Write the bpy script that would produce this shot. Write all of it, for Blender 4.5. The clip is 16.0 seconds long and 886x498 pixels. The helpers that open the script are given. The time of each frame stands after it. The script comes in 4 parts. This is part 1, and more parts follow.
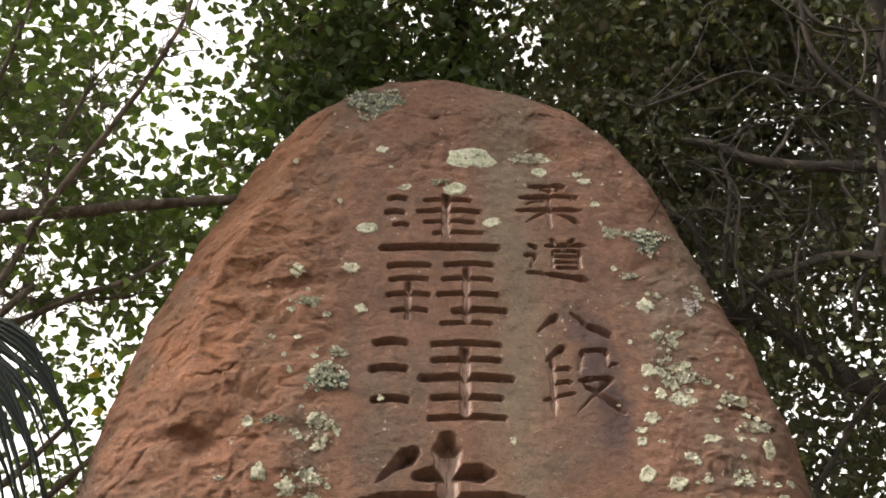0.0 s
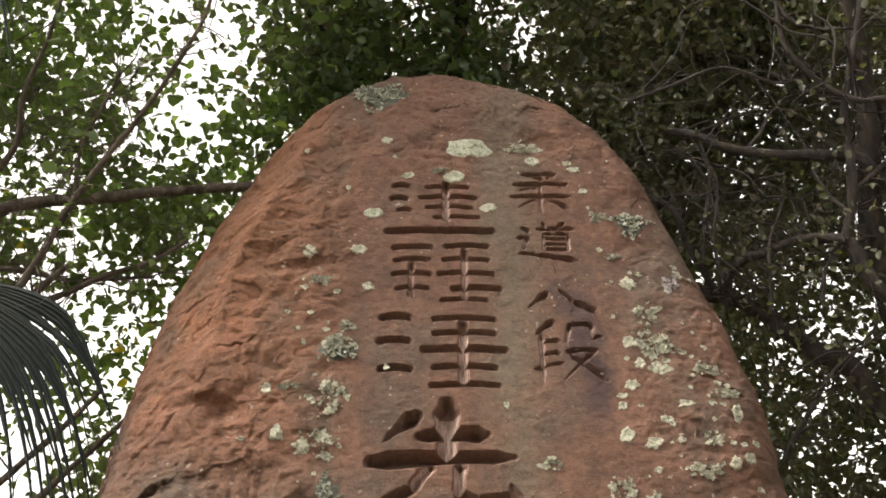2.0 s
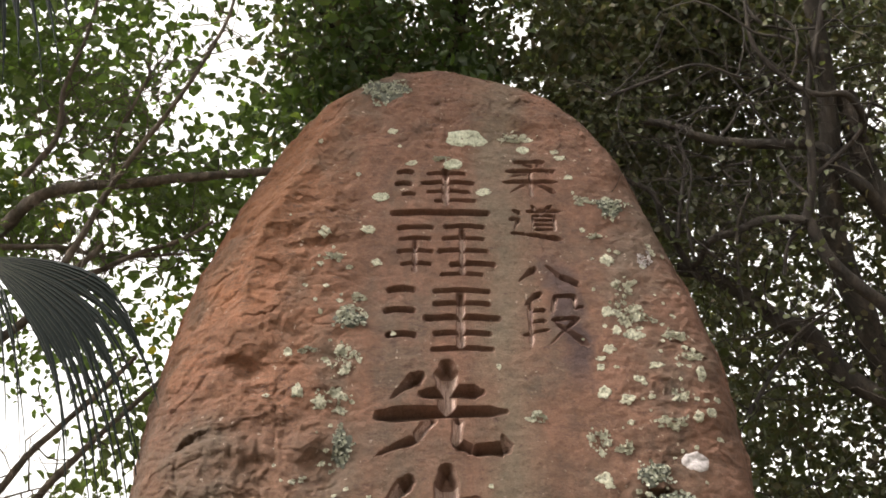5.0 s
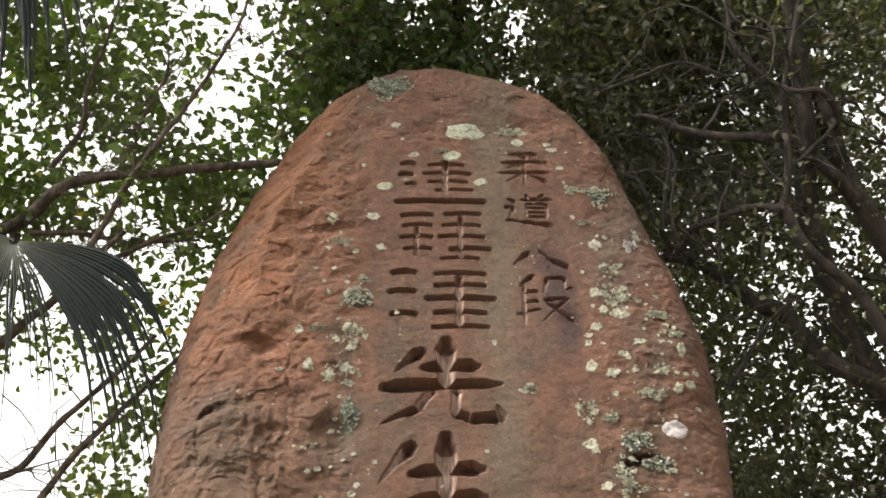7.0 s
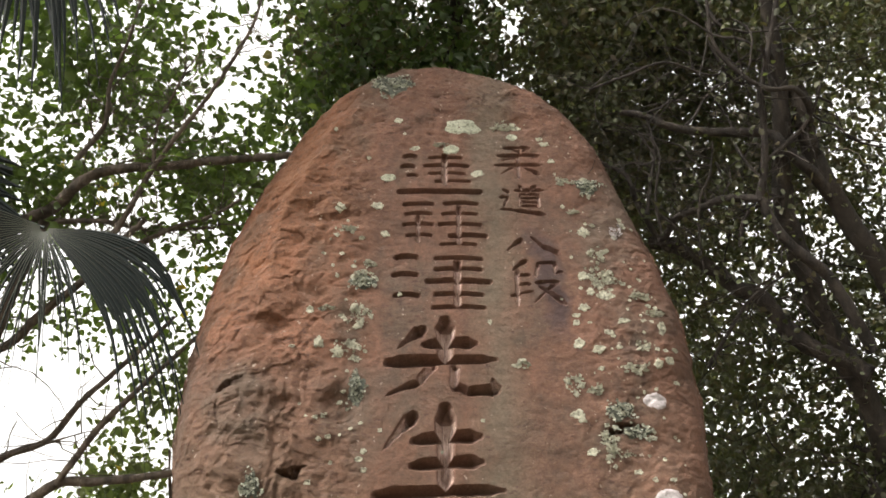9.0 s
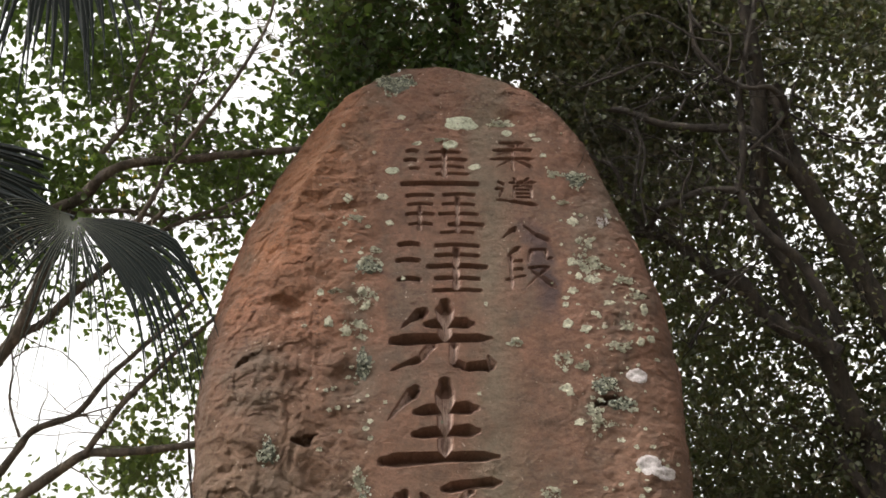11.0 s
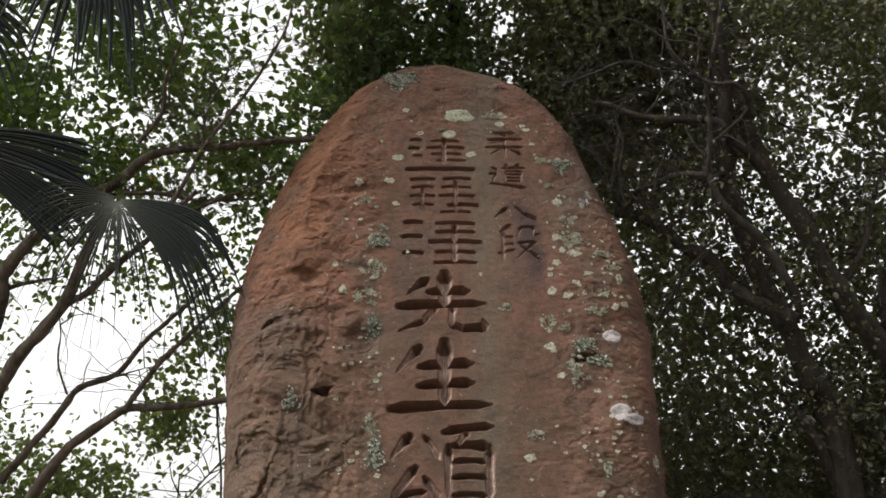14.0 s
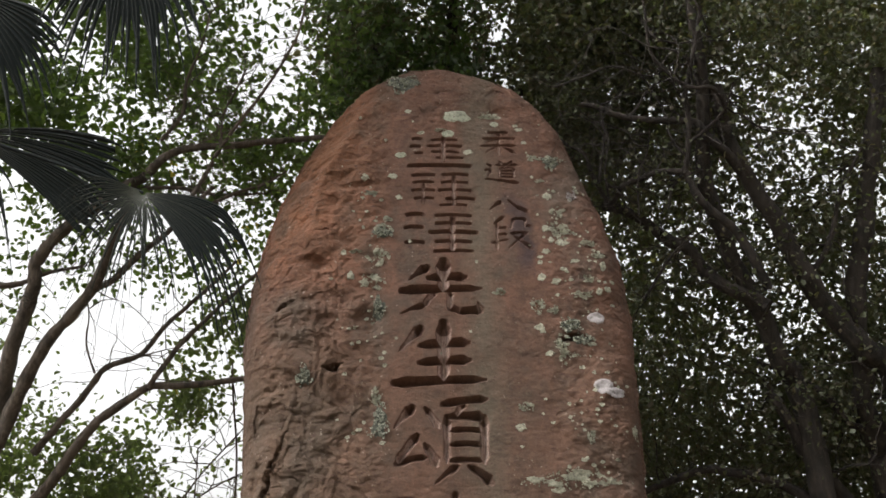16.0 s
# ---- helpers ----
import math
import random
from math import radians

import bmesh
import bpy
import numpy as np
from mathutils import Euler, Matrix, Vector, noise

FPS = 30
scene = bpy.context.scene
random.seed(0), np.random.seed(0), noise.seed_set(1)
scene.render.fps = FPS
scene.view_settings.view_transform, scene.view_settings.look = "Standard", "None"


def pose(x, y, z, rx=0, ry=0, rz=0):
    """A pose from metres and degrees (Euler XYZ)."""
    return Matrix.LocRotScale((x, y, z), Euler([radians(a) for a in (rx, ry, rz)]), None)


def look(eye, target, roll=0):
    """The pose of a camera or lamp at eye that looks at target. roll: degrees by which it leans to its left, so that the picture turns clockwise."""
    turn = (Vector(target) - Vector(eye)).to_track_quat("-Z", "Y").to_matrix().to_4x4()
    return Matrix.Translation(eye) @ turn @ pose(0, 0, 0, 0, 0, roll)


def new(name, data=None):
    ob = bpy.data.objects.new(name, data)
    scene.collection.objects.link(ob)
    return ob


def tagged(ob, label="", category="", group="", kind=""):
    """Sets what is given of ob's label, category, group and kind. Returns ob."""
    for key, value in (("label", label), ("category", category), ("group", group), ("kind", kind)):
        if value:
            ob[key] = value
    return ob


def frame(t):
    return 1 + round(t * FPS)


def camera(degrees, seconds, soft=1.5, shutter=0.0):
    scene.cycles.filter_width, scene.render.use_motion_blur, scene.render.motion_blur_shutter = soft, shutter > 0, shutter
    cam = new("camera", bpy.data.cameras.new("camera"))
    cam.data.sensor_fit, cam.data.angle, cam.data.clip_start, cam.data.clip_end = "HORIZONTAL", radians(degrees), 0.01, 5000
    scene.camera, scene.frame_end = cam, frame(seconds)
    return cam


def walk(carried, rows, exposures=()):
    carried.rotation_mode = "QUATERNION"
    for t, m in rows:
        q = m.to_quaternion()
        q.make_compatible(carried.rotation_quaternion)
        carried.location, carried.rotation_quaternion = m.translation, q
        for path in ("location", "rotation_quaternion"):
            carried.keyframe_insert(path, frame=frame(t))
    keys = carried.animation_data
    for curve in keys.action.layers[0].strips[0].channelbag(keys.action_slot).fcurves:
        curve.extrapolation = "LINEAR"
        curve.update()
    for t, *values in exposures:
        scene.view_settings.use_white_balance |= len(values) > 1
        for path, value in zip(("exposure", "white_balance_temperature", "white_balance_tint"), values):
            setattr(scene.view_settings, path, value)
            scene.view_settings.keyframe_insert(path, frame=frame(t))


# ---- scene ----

# ---- camera and walk ----
cam = camera(50.0, 16.0, soft=1.7)
# seconds, yaw, pitch, roll, x, y, z
PATH = [
    (0.0, 0.109, 30.300, 0.007, 0.001, 0.580, 1.943),
    (1.5, 0.174, 29.600, 0.0, 0.003, 0.486, 1.884),
    (3.5, 0.230, 28.400, 0.0, 0.005, 0.353, 1.824),
    (7.0, 0.130, 27.500, 0.0, 0.003, 0.141, 1.686),
    (9.0, 0.000, 27.000, 0.0, 0.000, 0.000, 1.600),
    (12.5, -0.054, 25.930, 0.0, -0.002, -0.294, 1.436),
    (14.5, -0.119, 25.670, 0.0, -0.004, -0.487, 1.306),
    (16.0, -0.230, 25.630, 0.0, -0.007, -0.645, 1.209),
]
walk(cam, [(t, pose(x, y, z, 90 + pitch, roll, yaw)) for t, yaw, pitch, roll, x, y, z in PATH],
     exposures=[(0.0, 1.91, 7120, 11), (4.0, 1.96, 7060, 11), (8.0, 2.00, 6910, 10), (9.7, 1.86, 6870, 10), (12.0, 1.43, 6730, 10), (16.0, 1.22, 6570, 10)])

# ---- world and light ----
world = bpy.data.worlds.new("overcast_sky")
scene.world = world
world.use_nodes = True
wn, wl = world.node_tree.nodes, world.node_tree.links
sky = wn.new("ShaderNodeTexSky")
sky.sky_type = "NISHITA"
sky.sun_disc = False
sky.sun_elevation, sky.sun_rotation = radians(47), radians(249)
sky.air_density, sky.dust_density = 1.6, 6.0
grey = wn.new("ShaderNodeHueSaturation")
grey.inputs["Saturation"].default_value = 0.08
wl.new(sky.outputs[0], grey.inputs["Color"])
wl.new(grey.outputs[0], wn["Background"].inputs["Color"])
wn["Background"].inputs["Strength"].default_value = 0.15

sun = new("sun", bpy.data.lights.new("sun", "SUN"))
sun.data.energy, sun.data.angle, sun.data.color = 0.85, radians(26), (1.0, 0.96, 0.9)
sun.matrix_world = look((-3.6, -1.4, 4.2), (0, 0, 0))


# ---- small tools ----
def lattice(ix, iy, seed):
    h = (ix.astype(np.int64) * 374761393 + iy.astype(np.int64) * 668265263 + seed * 1442695041) & 0x7FFFFFFF
    h = ((h ^ (h >> 13)) * 1274126177) & 0x7FFFFFFF
    return ((h ^ (h >> 16)) & 0xFFFF) / 65535.0


def vnoise(x, y, seed=0):
    """Smooth gradient noise, about -1 to 1."""
    ix, iy = np.floor(x), np.floor(y)
    fx, fy = x - ix, y - iy
    sx, sy = fx * fx * fx * (fx * (fx * 6 - 15) + 10), fy * fy * fy * (fy * (fy * 6 - 15) + 10)

    def corner(dx, dy):
        a = lattice(ix + dx, iy + dy, seed) * 2 * math.pi
        return np.cos(a) * (fx - dx) + np.sin(a) * (fy - dy)

    low = corner(0, 0) * (1 - sx) + corner(1, 0) * sx
    high = corner(0, 1) * (1 - sx) + corner(1, 1) * sx
    return 1.5 * (low * (1 - sy) + high * sy)


def chips(x, y, seed=0):
    """Broken facets: in each cell a plane of its own tilt and height."""
    ix, iy = np.floor(x), np.floor(y)
    best, out = np.full(np.shape(x), 9.0), np.zeros(np.shape(x))
    for dx in (-1, 0, 1):
        for dy in (-1, 0, 1):
            cx, cy = ix + dx, iy + dy
            px, py = x - cx - lattice(cx, cy, seed), y - cy - lattice(cx, cy, seed + 1)
            d = px * px + py * py
            h = (lattice(cx, cy, seed + 2) - 0.5) * 1.6 * px + (lattice(cx, cy, seed + 3) - 0.5) * 1.6 * py + 0.5 * (lattice(cx, cy, seed + 4) - 0.5)
            out = np.where(d < best, h, out)
            best = np.minimum(best, d)
    return out


def fbm(x, y, octaves=4, seed=0):
    total, amp = 0, 1.0
    for k in range(octaves):
        total = total + amp * vnoise(x * 2 ** k + 7.3 * k, y * 2 ** k - 3.1 * k, seed + k)
        amp *= 0.5
    return total


def smooth(a, b, x):
    t = np.clip((x - a) / (b - a), 0, 1)
    return t * t * (3 - 2 * t)


def mesh_of(name, verts, faces, shade=True):
    me = bpy.data.meshes.new(name)
    me.from_pydata([tuple(v) for v in verts], [], [tuple(f) for f in faces])
    if shade:
        me.polygons.foreach_set("use_smooth", [True] * len(me.polygons))
    me.update()
    return me


def quad_mesh(name, verts, quads):
    """A mesh of quads from two arrays, unused points left out."""
    used = np.unique(quads)
    remap = np.zeros(len(verts), np.int64)
    remap[used] = np.arange(len(used))
    quads = remap[quads]
    me = bpy.data.meshes.new(name)
    me.vertices.add(len(used))
    me.vertices.foreach_set("co", verts[used].astype(np.float32).ravel())
    me.loops.add(quads.size)
    me.loops.foreach_set("vertex_index", quads.ravel().astype(np.int32))
    me.polygons.add(len(quads))
    me.polygons.foreach_set("loop_start", np.arange(0, quads.size, 4, dtype=np.int32))
    me.polygons.foreach_set("use_smooth", np.ones(len(quads), bool))
    me.update(calc_edges=True)
    return me


def part(name, me, material, parent, label="", kind=""):
    ob = new(name, me)
    if material:
        me.materials.append(material)
    ob.parent = parent
    return tagged(ob, label, "", "", kind)


# ---- materials ----
def material(name, rough=0.8):
    m = bpy.data.materials.new(name)
    m.use_nodes = True
    b = m.node_tree.nodes["Principled BSDF"]
    b.inputs["Roughness"].default_value = rough
    return m, m.node_tree.nodes, m.node_tree.links, b


def nd(nodes, kind, **inputs):
    n = nodes.new(kind)
    for key, value in inputs.items():
        n.inputs[key.replace("_", " ")].default_value = value
    return n


def ramp(nodes, links, source, stops):
    r = nodes.new("ShaderNodeValToRGB")
    while len(r.color_ramp.elements) < len(stops):
        r.color_ramp.elements.new(0.5)
    for e, (p, c) in zip(r.color_ramp.elements, stops):
        e.position, e.color = p, (*c, 1) if len(c) == 3 else c
    links.new(source, r.inputs[0])
    return r.outputs[0]


def mixed(nodes, links, fac, a, b, blend="MIX"):
    m = nodes.new("ShaderNodeMix")
    m.data_type, m.blend_type = "RGBA", blend
    for sock, val in ((m.inputs[0], fac), (m.inputs[6], a), (m.inputs[7], b)):
        if isinstance(val, (int, float)):
            sock.default_value = val
        elif isinstance(val, tuple):
            sock.default_value = (*val, 1)
        else:
            links.new(val, sock)
    return m.outputs[2]


def calc(nodes, links, op, a, b=0.0, c=0.0):
    m = nodes.new("ShaderNodeMath")
    m.operation = op
    for sock, val in zip(m.inputs, (a, b, c)):
        if isinstance(val, (int, float)):
            sock.default_value = val
        else:
            links.new(val, sock)
    return m.outputs[0]


def stone_material(name, fresh=0.0):
    m, n, l, b = material(name, 0.86)
    co = n.new("ShaderNodeTexCoord").outputs["Object"]
    sep = n.new("ShaderNodeSeparateXYZ")
    l.new(co, sep.inputs[0])

    def noise_at(scale, detail=6, rough=0.6, stretch=None):
        t = nd(n, "ShaderNodeTexNoise", Scale=scale, Detail=detail, Roughness=rough)
        if stretch:
            mp = n.new("ShaderNodeMapping")
            mp.inputs["Scale"].default_value = stretch
            l.new(co, mp.inputs[0])
            l.new(mp.outputs[0], t.inputs["Vector"])
        else:
            l.new(co, t.inputs["Vector"])
        return t.outputs[0]

    big, mid, fine, grain = noise_at(2.6, 4), noise_at(11, 6, 0.65), noise_at(60, 5, 0.7), noise_at(420, 3, 0.7)
    # iron-red, brown and greyish patches
    col = ramp(n, l, mid, [(0.25, (0.062, 0.042, 0.032)), (0.42, (0.115, 0.066, 0.046)), (0.60, (0.158, 0.085, 0.059)), (0.8, (0.195, 0.120, 0.088))])
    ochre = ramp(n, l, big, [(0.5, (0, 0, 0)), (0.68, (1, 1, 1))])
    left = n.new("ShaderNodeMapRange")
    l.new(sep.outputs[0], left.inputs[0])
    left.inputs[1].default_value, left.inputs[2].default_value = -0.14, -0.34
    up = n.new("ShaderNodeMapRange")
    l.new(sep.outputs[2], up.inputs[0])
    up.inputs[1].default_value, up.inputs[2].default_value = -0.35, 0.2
    # real orange stain of the upper left, brightened to paint light on that facet
    lit_ochre = calc(n, l, "MULTIPLY", calc(n, l, "MULTIPLY", left.outputs[0], up.outputs[0]), calc(n, l, "ADD", calc(n, l, "MULTIPLY", ochre, 0.6), 0.4))
    col = mixed(n, l, calc(n, l, "MULTIPLY", lit_ochre, 0.95), col, (0.370, 0.158, 0.070))
    down = n.new("ShaderNodeMapRange")
    l.new(sep.outputs[2], down.inputs[0])
    down.inputs[1].default_value, down.inputs[2].default_value = -0.2, -0.6
    col = mixed(n, l, calc(n, l, "MULTIPLY", calc(n, l, "MULTIPLY", down.outputs[0], calc(n, l, "ADD", left.outputs[0], 0.7)), 0.42), col, (0.105, 0.076, 0.052))
    # grey-green seep that runs down between the columns of writing
    wob = calc(n, l, "MULTIPLY", calc(n, l, "SUBTRACT", noise_at(3.5, 4), 0.5), 0.16)
    dist = calc(n, l, "ABSOLUTE", calc(n, l, "SUBTRACT", calc(n, l, "ADD", sep.outputs[0], wob), 0.118))
    seep = n.new("ShaderNodeMapRange")
    l.new(dist, seep.inputs[0])
    seep.inputs[1].default_value, seep.inputs[2].default_value = 0.078, 0.012
    seep_f = calc(n, l, "MULTIPLY", seep.outputs[0], ramp(n, l, noise_at(7, 5), [(0.35, (0.45,) * 3), (0.6, (0.95,) * 3)]))
    col = mixed(n, l, calc(n, l, "MULTIPLY", seep_f, 0.8), col, (0.130, 0.114, 0.084))
    tone = ramp(n, l, noise_at(1.7, 5, 0.6), [(0.3, (0.33, 0.34, 0.33)), (0.5, (0.5,) * 3), (0.7, (0.62, 0.59, 0.57))])
    col = mixed(n, l, 0.8, col, tone, "OVERLAY")
    # grey-violet weathering in patches
    grey_f = calc(n, l, "MULTIPLY", ramp(n, l, noise_at(4.2, 7, 0.62), [(0.50, (0,) * 3), (0.64, (1,) * 3)]), 0.7)
    col = mixed(n, l, grey_f, col, (0.098, 0.078, 0.060))
    # dark dried trickle beside the fourth small character
    wob2 = calc(n, l, "MULTIPLY", calc(n, l, "SUBTRACT", noise_at(9, 4), 0.5), 0.12)
    line = calc(n, l, "ADD", calc(n, l, "ADD", sep.outputs[0], wob2), calc(n, l, "MULTIPLY", sep.outputs[2], 0.12))
    d2 = calc(n, l, "ABSOLUTE", calc(n, l, "SUBTRACT", line, 0.232))
    tr = n.new("ShaderNodeMapRange")
    l.new(d2, tr.inputs[0])
    tr.inputs[1].default_value, tr.inputs[2].default_value = 0.034, 0.012
    d3 = calc(n, l, "ABSOLUTE", calc(n, l, "ADD", sep.outputs[2], 0.085))
    tv = n.new("ShaderNodeMapRange")
    l.new(d3, tv.inputs[0])
    tv.inputs[1].default_value, tv.inputs[2].default_value = 0.16, 0.09
    trickle = calc(n, l, "MULTIPLY", calc(n, l, "MULTIPLY", tr.outputs[0], tv.outputs[0]), 0.85)
    col = mixed(n, l, trickle, col, (0.05, 0.034, 0.036))
    # fine mottling, pale mineral specks, dark pits
    col = mixed(n, l, 0.55, col, ramp(n, l, fine, [(0.3, (0.30,) * 3), (0.5, (0.5,) * 3), (0.72, (0.72,) * 3)]), "OVERLAY")
    col = mixed(n, l, 0.35, col, ramp(n, l, grain, [(0.3, (0.3,) * 3), (0.7, (0.7,) * 3)]), "OVERLAY")
    scuff = ramp(n, l, noise_at(150, 5, 0.75, (1, 1, 1.8)), [(0.34, (0.33,) * 3), (0.5, (0.5,) * 3), (0.68, (0.68,) * 3)])
    col = mixed(n, l, 0.5, col, scuff, "OVERLAY")
    speck = calc(n, l, "MULTIPLY", ramp(n, l, noise_at(95, 2, 0.5), [(0.67, (0,) * 3), (0.71, (1,) * 3)]), ramp(n, l, noise_at(9, 3), [(0.45, (0,) * 3), (0.62, (1,) * 3)]))
    col = mixed(n, l, calc(n, l, "MULTIPLY", speck, 0.75), col, (0.40, 0.35, 0.29))
    pit = ramp(n, l, noise_at(38, 4, 0.7, (1, 1, 2.2)), [(0.34, (1,) * 3), (0.40, (0,) * 3)])
    col = mixed(n, l, calc(n, l, "MULTIPLY", pit, 0.75), col, (0.07, 0.04, 0.03))
    crack = ramp(n, l, noise_at(14, 7, 0.72, (0.7, 1, 3.4)), [(0.475, (0,) * 3), (0.5, (1,) * 3), (0.525, (0,) * 3)])
    crack = calc(n, l, "MULTIPLY", crack, ramp(n, l, noise_at(6, 4), [(0.5, (0,) * 3), (0.6, (1,) * 3)]))
    col = mixed(n, l, calc(n, l, "MULTIPLY", crack, 0.7), col, (0.06, 0.036, 0.028))
    if fresh:
        # chisel scars as pale streaks, brightened to paint light on upright cut floors
        streak = ramp(n, l, noise_at(130, 5, 0.75, (1.5, 1, 0.22)), [(0.36, (0.12,) * 3), (0.56, (1,) * 3)])
        where = ramp(n, l, noise_at(18, 3), [(0.30, (0.3,) * 3), (0.50, (1,) * 3)])
        col = mixed(n, l, 0.3, col, (0.19, 0.090, 0.064))
        col = mixed(n, l, calc(n, l, "MULTIPLY", calc(n, l, "MULTIPLY", streak, where), 0.9 * fresh), col, (0.62, 0.49, 0.43))
    col = mixed(n, l, 1.0, col, (0.815, 0.772, 0.762), "MULTIPLY")
    l.new(col, b.inputs["Base Color"])
    bump1 = nd(n, "ShaderNodeBump", Strength=0.7, Distance=0.004)
    l.new(fine, bump1.inputs["Height"])
    grit = noise_at(190, 5, 0.75, (1, 1, 1.5))
    bump3 = nd(n, "ShaderNodeBump", Strength=0.85, Distance=0.0026)
    l.new(grit, bump3.inputs["Height"])
    l.new(bump1.outputs[0], bump3.inputs["Normal"])
    bump2 = nd(n, "ShaderNodeBump", Strength=0.5, Distance=0.0012)
    l.new(grain, bump2.inputs["Height"])
    l.new(bump3.outputs[0], bump2.inputs["Normal"])
    l.new(bump2.outputs[0], b.inputs["Normal"])
    b.inputs["Specular IOR Level"].default_value = 0.3
    return m


def lichen_material(name, pale, dark, scale=140):
    m, n, l, b = material(name, 0.92)
    co = n.new("ShaderNodeTexCoord").outputs["Object"]
    t = nd(n, "ShaderNodeTexNoise", Scale=scale, Detail=6, Roughness=0.7)
    l.new(co, t.inputs["Vector"])
    v = nd(n, "ShaderNodeTexVoronoi", Scale=scale * 1.7)
    l.new(co, v.inputs["Vector"])
    col = ramp(n, l, t.outputs[0], [(0.27, (0.10, 0.066, 0.05)), (0.36, dark), (0.5, pale), (0.75, tuple(min(1, c * 1.25) for c in pale))])
    col = mixed(n, l, 0.35, col, ramp(n, l, v.outputs[0], [(0.0, (0.7,) * 3), (0.6, (0.3,) * 3)]), "OVERLAY")
    l.new(col, b.inputs["Base Color"])
    bump = nd(n, "ShaderNodeBump", Strength=0.9, Distance=0.002)
    l.new(t.outputs[0], bump.inputs["Height"])
    l.new(bump.outputs[0], b.inputs["Normal"])
    return m


def bark_material(name, dark, pale):
    m, n, l, b = material(name, 0.9)
    co = n.new("ShaderNodeTexCoord").outputs["Object"]
    mp = n.new("ShaderNodeMapping")
    mp.inputs["Scale"].default_value = (1, 1, 0.35)
    l.new(co, mp.inputs[0])
    t = nd(n, "ShaderNodeTexNoise", Scale=38, Detail=7, Roughness=0.7)
    l.new(mp.outputs[0], t.inputs["Vector"])
    big = nd(n, "ShaderNodeTexNoise", Scale=7, Detail=4)
    l.new(co, big.inputs["Vector"])
    col = ramp(n, l, t.outputs[0], [(0.38, dark), (0.52, tuple(0.5 * (a + b) for a, b in zip(dark, pale))), (0.64, tuple(1.25 * c for c in pale))])
    col = mixed(n, l, ramp(n, l, big.outputs[0], [(0.5, (0,) * 3), (0.66, (0.6,) * 3)]), col, tuple(0.95 * c for c in pale))
    l.new(col, b.inputs["Base Color"])
    bump = nd(n, "ShaderNodeBump", Strength=1.0, Distance=0.009)
    l.new(t.outputs[0], bump.inputs["Height"])
    l.new(bump.outputs[0], b.inputs["Normal"])
    return m


def leaf_material(name, tones, through_light=0.35, rough=0.42):
    m, n, l, b = material(name, rough)
    g = n.new("ShaderNodeNewGeometry")
    col = ramp(n, l, g.outputs["Random Per Island"], [(i / (len(tones) - 1), c) for i, c in enumerate(tones)])
    l.new(col, b.inputs["Base Color"])
    tr = n.new("ShaderNodeBsdfTranslucent")
    l.new(mixed(n, l, 1.0, col, (1.7, 1.9, 0.8), "MULTIPLY"), tr.inputs["Color"])
    mx = n.new("ShaderNodeMixShader")
    mx.inputs[0].default_value = through_light
    l.new(b.outputs[0], mx.inputs[1])
    l.new(tr.outputs[0], mx.inputs[2])
    l.new(mx.outputs[0], n["Material Output"].inputs["Surface"])
    return m


STONE = stone_material("weathered_red_sandstone")
CUT = stone_material("chiselled_red_sandstone", 0.10)
LIT_SCARRED = stone_material("lit_scarred_red_sandstone", 1.0)
PALE = lichen_material("pale_green_lichen", (0.325, 0.318, 0.245), (0.13, 0.13, 0.10))
GREY = lichen_material("grey_green_lichen", (0.37, 0.38, 0.31), (0.06, 0.07, 0.055), 150)
UNDER = lichen_material("dark_lichen_base", (0.075, 0.080, 0.062), (0.03, 0.032, 0.026), 170)
ROUND = lichen_material("yellow_green_crust_lichen", (0.29, 0.295, 0.225), (0.13, 0.14, 0.10), 150)
WHITE = lichen_material("whitish_lilac_lichen", (0.36, 0.33, 0.33), (0.24, 0.21, 0.21), 90)
BARK = bark_material("grey_brown_bark", (0.042, 0.033, 0.026), (0.135, 0.108, 0.085))
BARK_DARK = bark_material("dark_brown_bark", (0.010, 0.008, 0.006), (0.042, 0.032, 0.025))
LEAF = leaf_material("broad_evergreen_leaf", [(0.052, 0.076, 0.030), (0.076, 0.112, 0.040), (0.102, 0.146, 0.050), (0.064, 0.092, 0.038), (0.132, 0.172, 0.060)], 0.5, 0.5)
LEAF_DARK = leaf_material("deep_green_leaf", [(0.046, 0.050, 0.032), (0.064, 0.070, 0.041), (0.078, 0.088, 0.048), (0.084, 0.068, 0.046), (0.060, 0.064, 0.040)], 0.36, 0.55)
LEAF_MID = leaf_material("mid_green_leaf", [(0.032, 0.050, 0.019), (0.050, 0.080, 0.026), (0.072, 0.112, 0.034)], 0.35, 0.5)
# lower left leaves: haze painted in as a paler, duller leaf colour
LEAF_HAZED = leaf_material("hazed_leaf", [(0.08, 0.098, 0.055), (0.105, 0.13, 0.068), (0.13, 0.16, 0.08), (0.10, 0.108, 0.07)], 0.55, 0.6)
TWIG = bark_material("dark_twig_bark", (0.012, 0.009, 0.008), (0.046, 0.036, 0.029))
LEAF_GOLD = leaf_material("yellowed_leaf", [(0.38, 0.27, 0.03), (0.30, 0.26, 0.05), (0.42, 0.33, 0.05)], 0.5)
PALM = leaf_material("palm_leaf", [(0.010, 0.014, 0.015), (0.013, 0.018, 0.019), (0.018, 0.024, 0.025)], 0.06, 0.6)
PALM.node_tree.nodes["Principled BSDF"].inputs["Specular IOR Level"].default_value = 0.22
RIB = leaf_material("palm_rib", [(0.075, 0.083, 0.066), (0.10, 0.106, 0.084)], 0.1, 0.6)
SOIL, sn, sl, sb = material("leaf_littered_soil", 0.95)
s_noise = nd(sn, "ShaderNodeTexNoise", Scale=3.0, Detail=10)
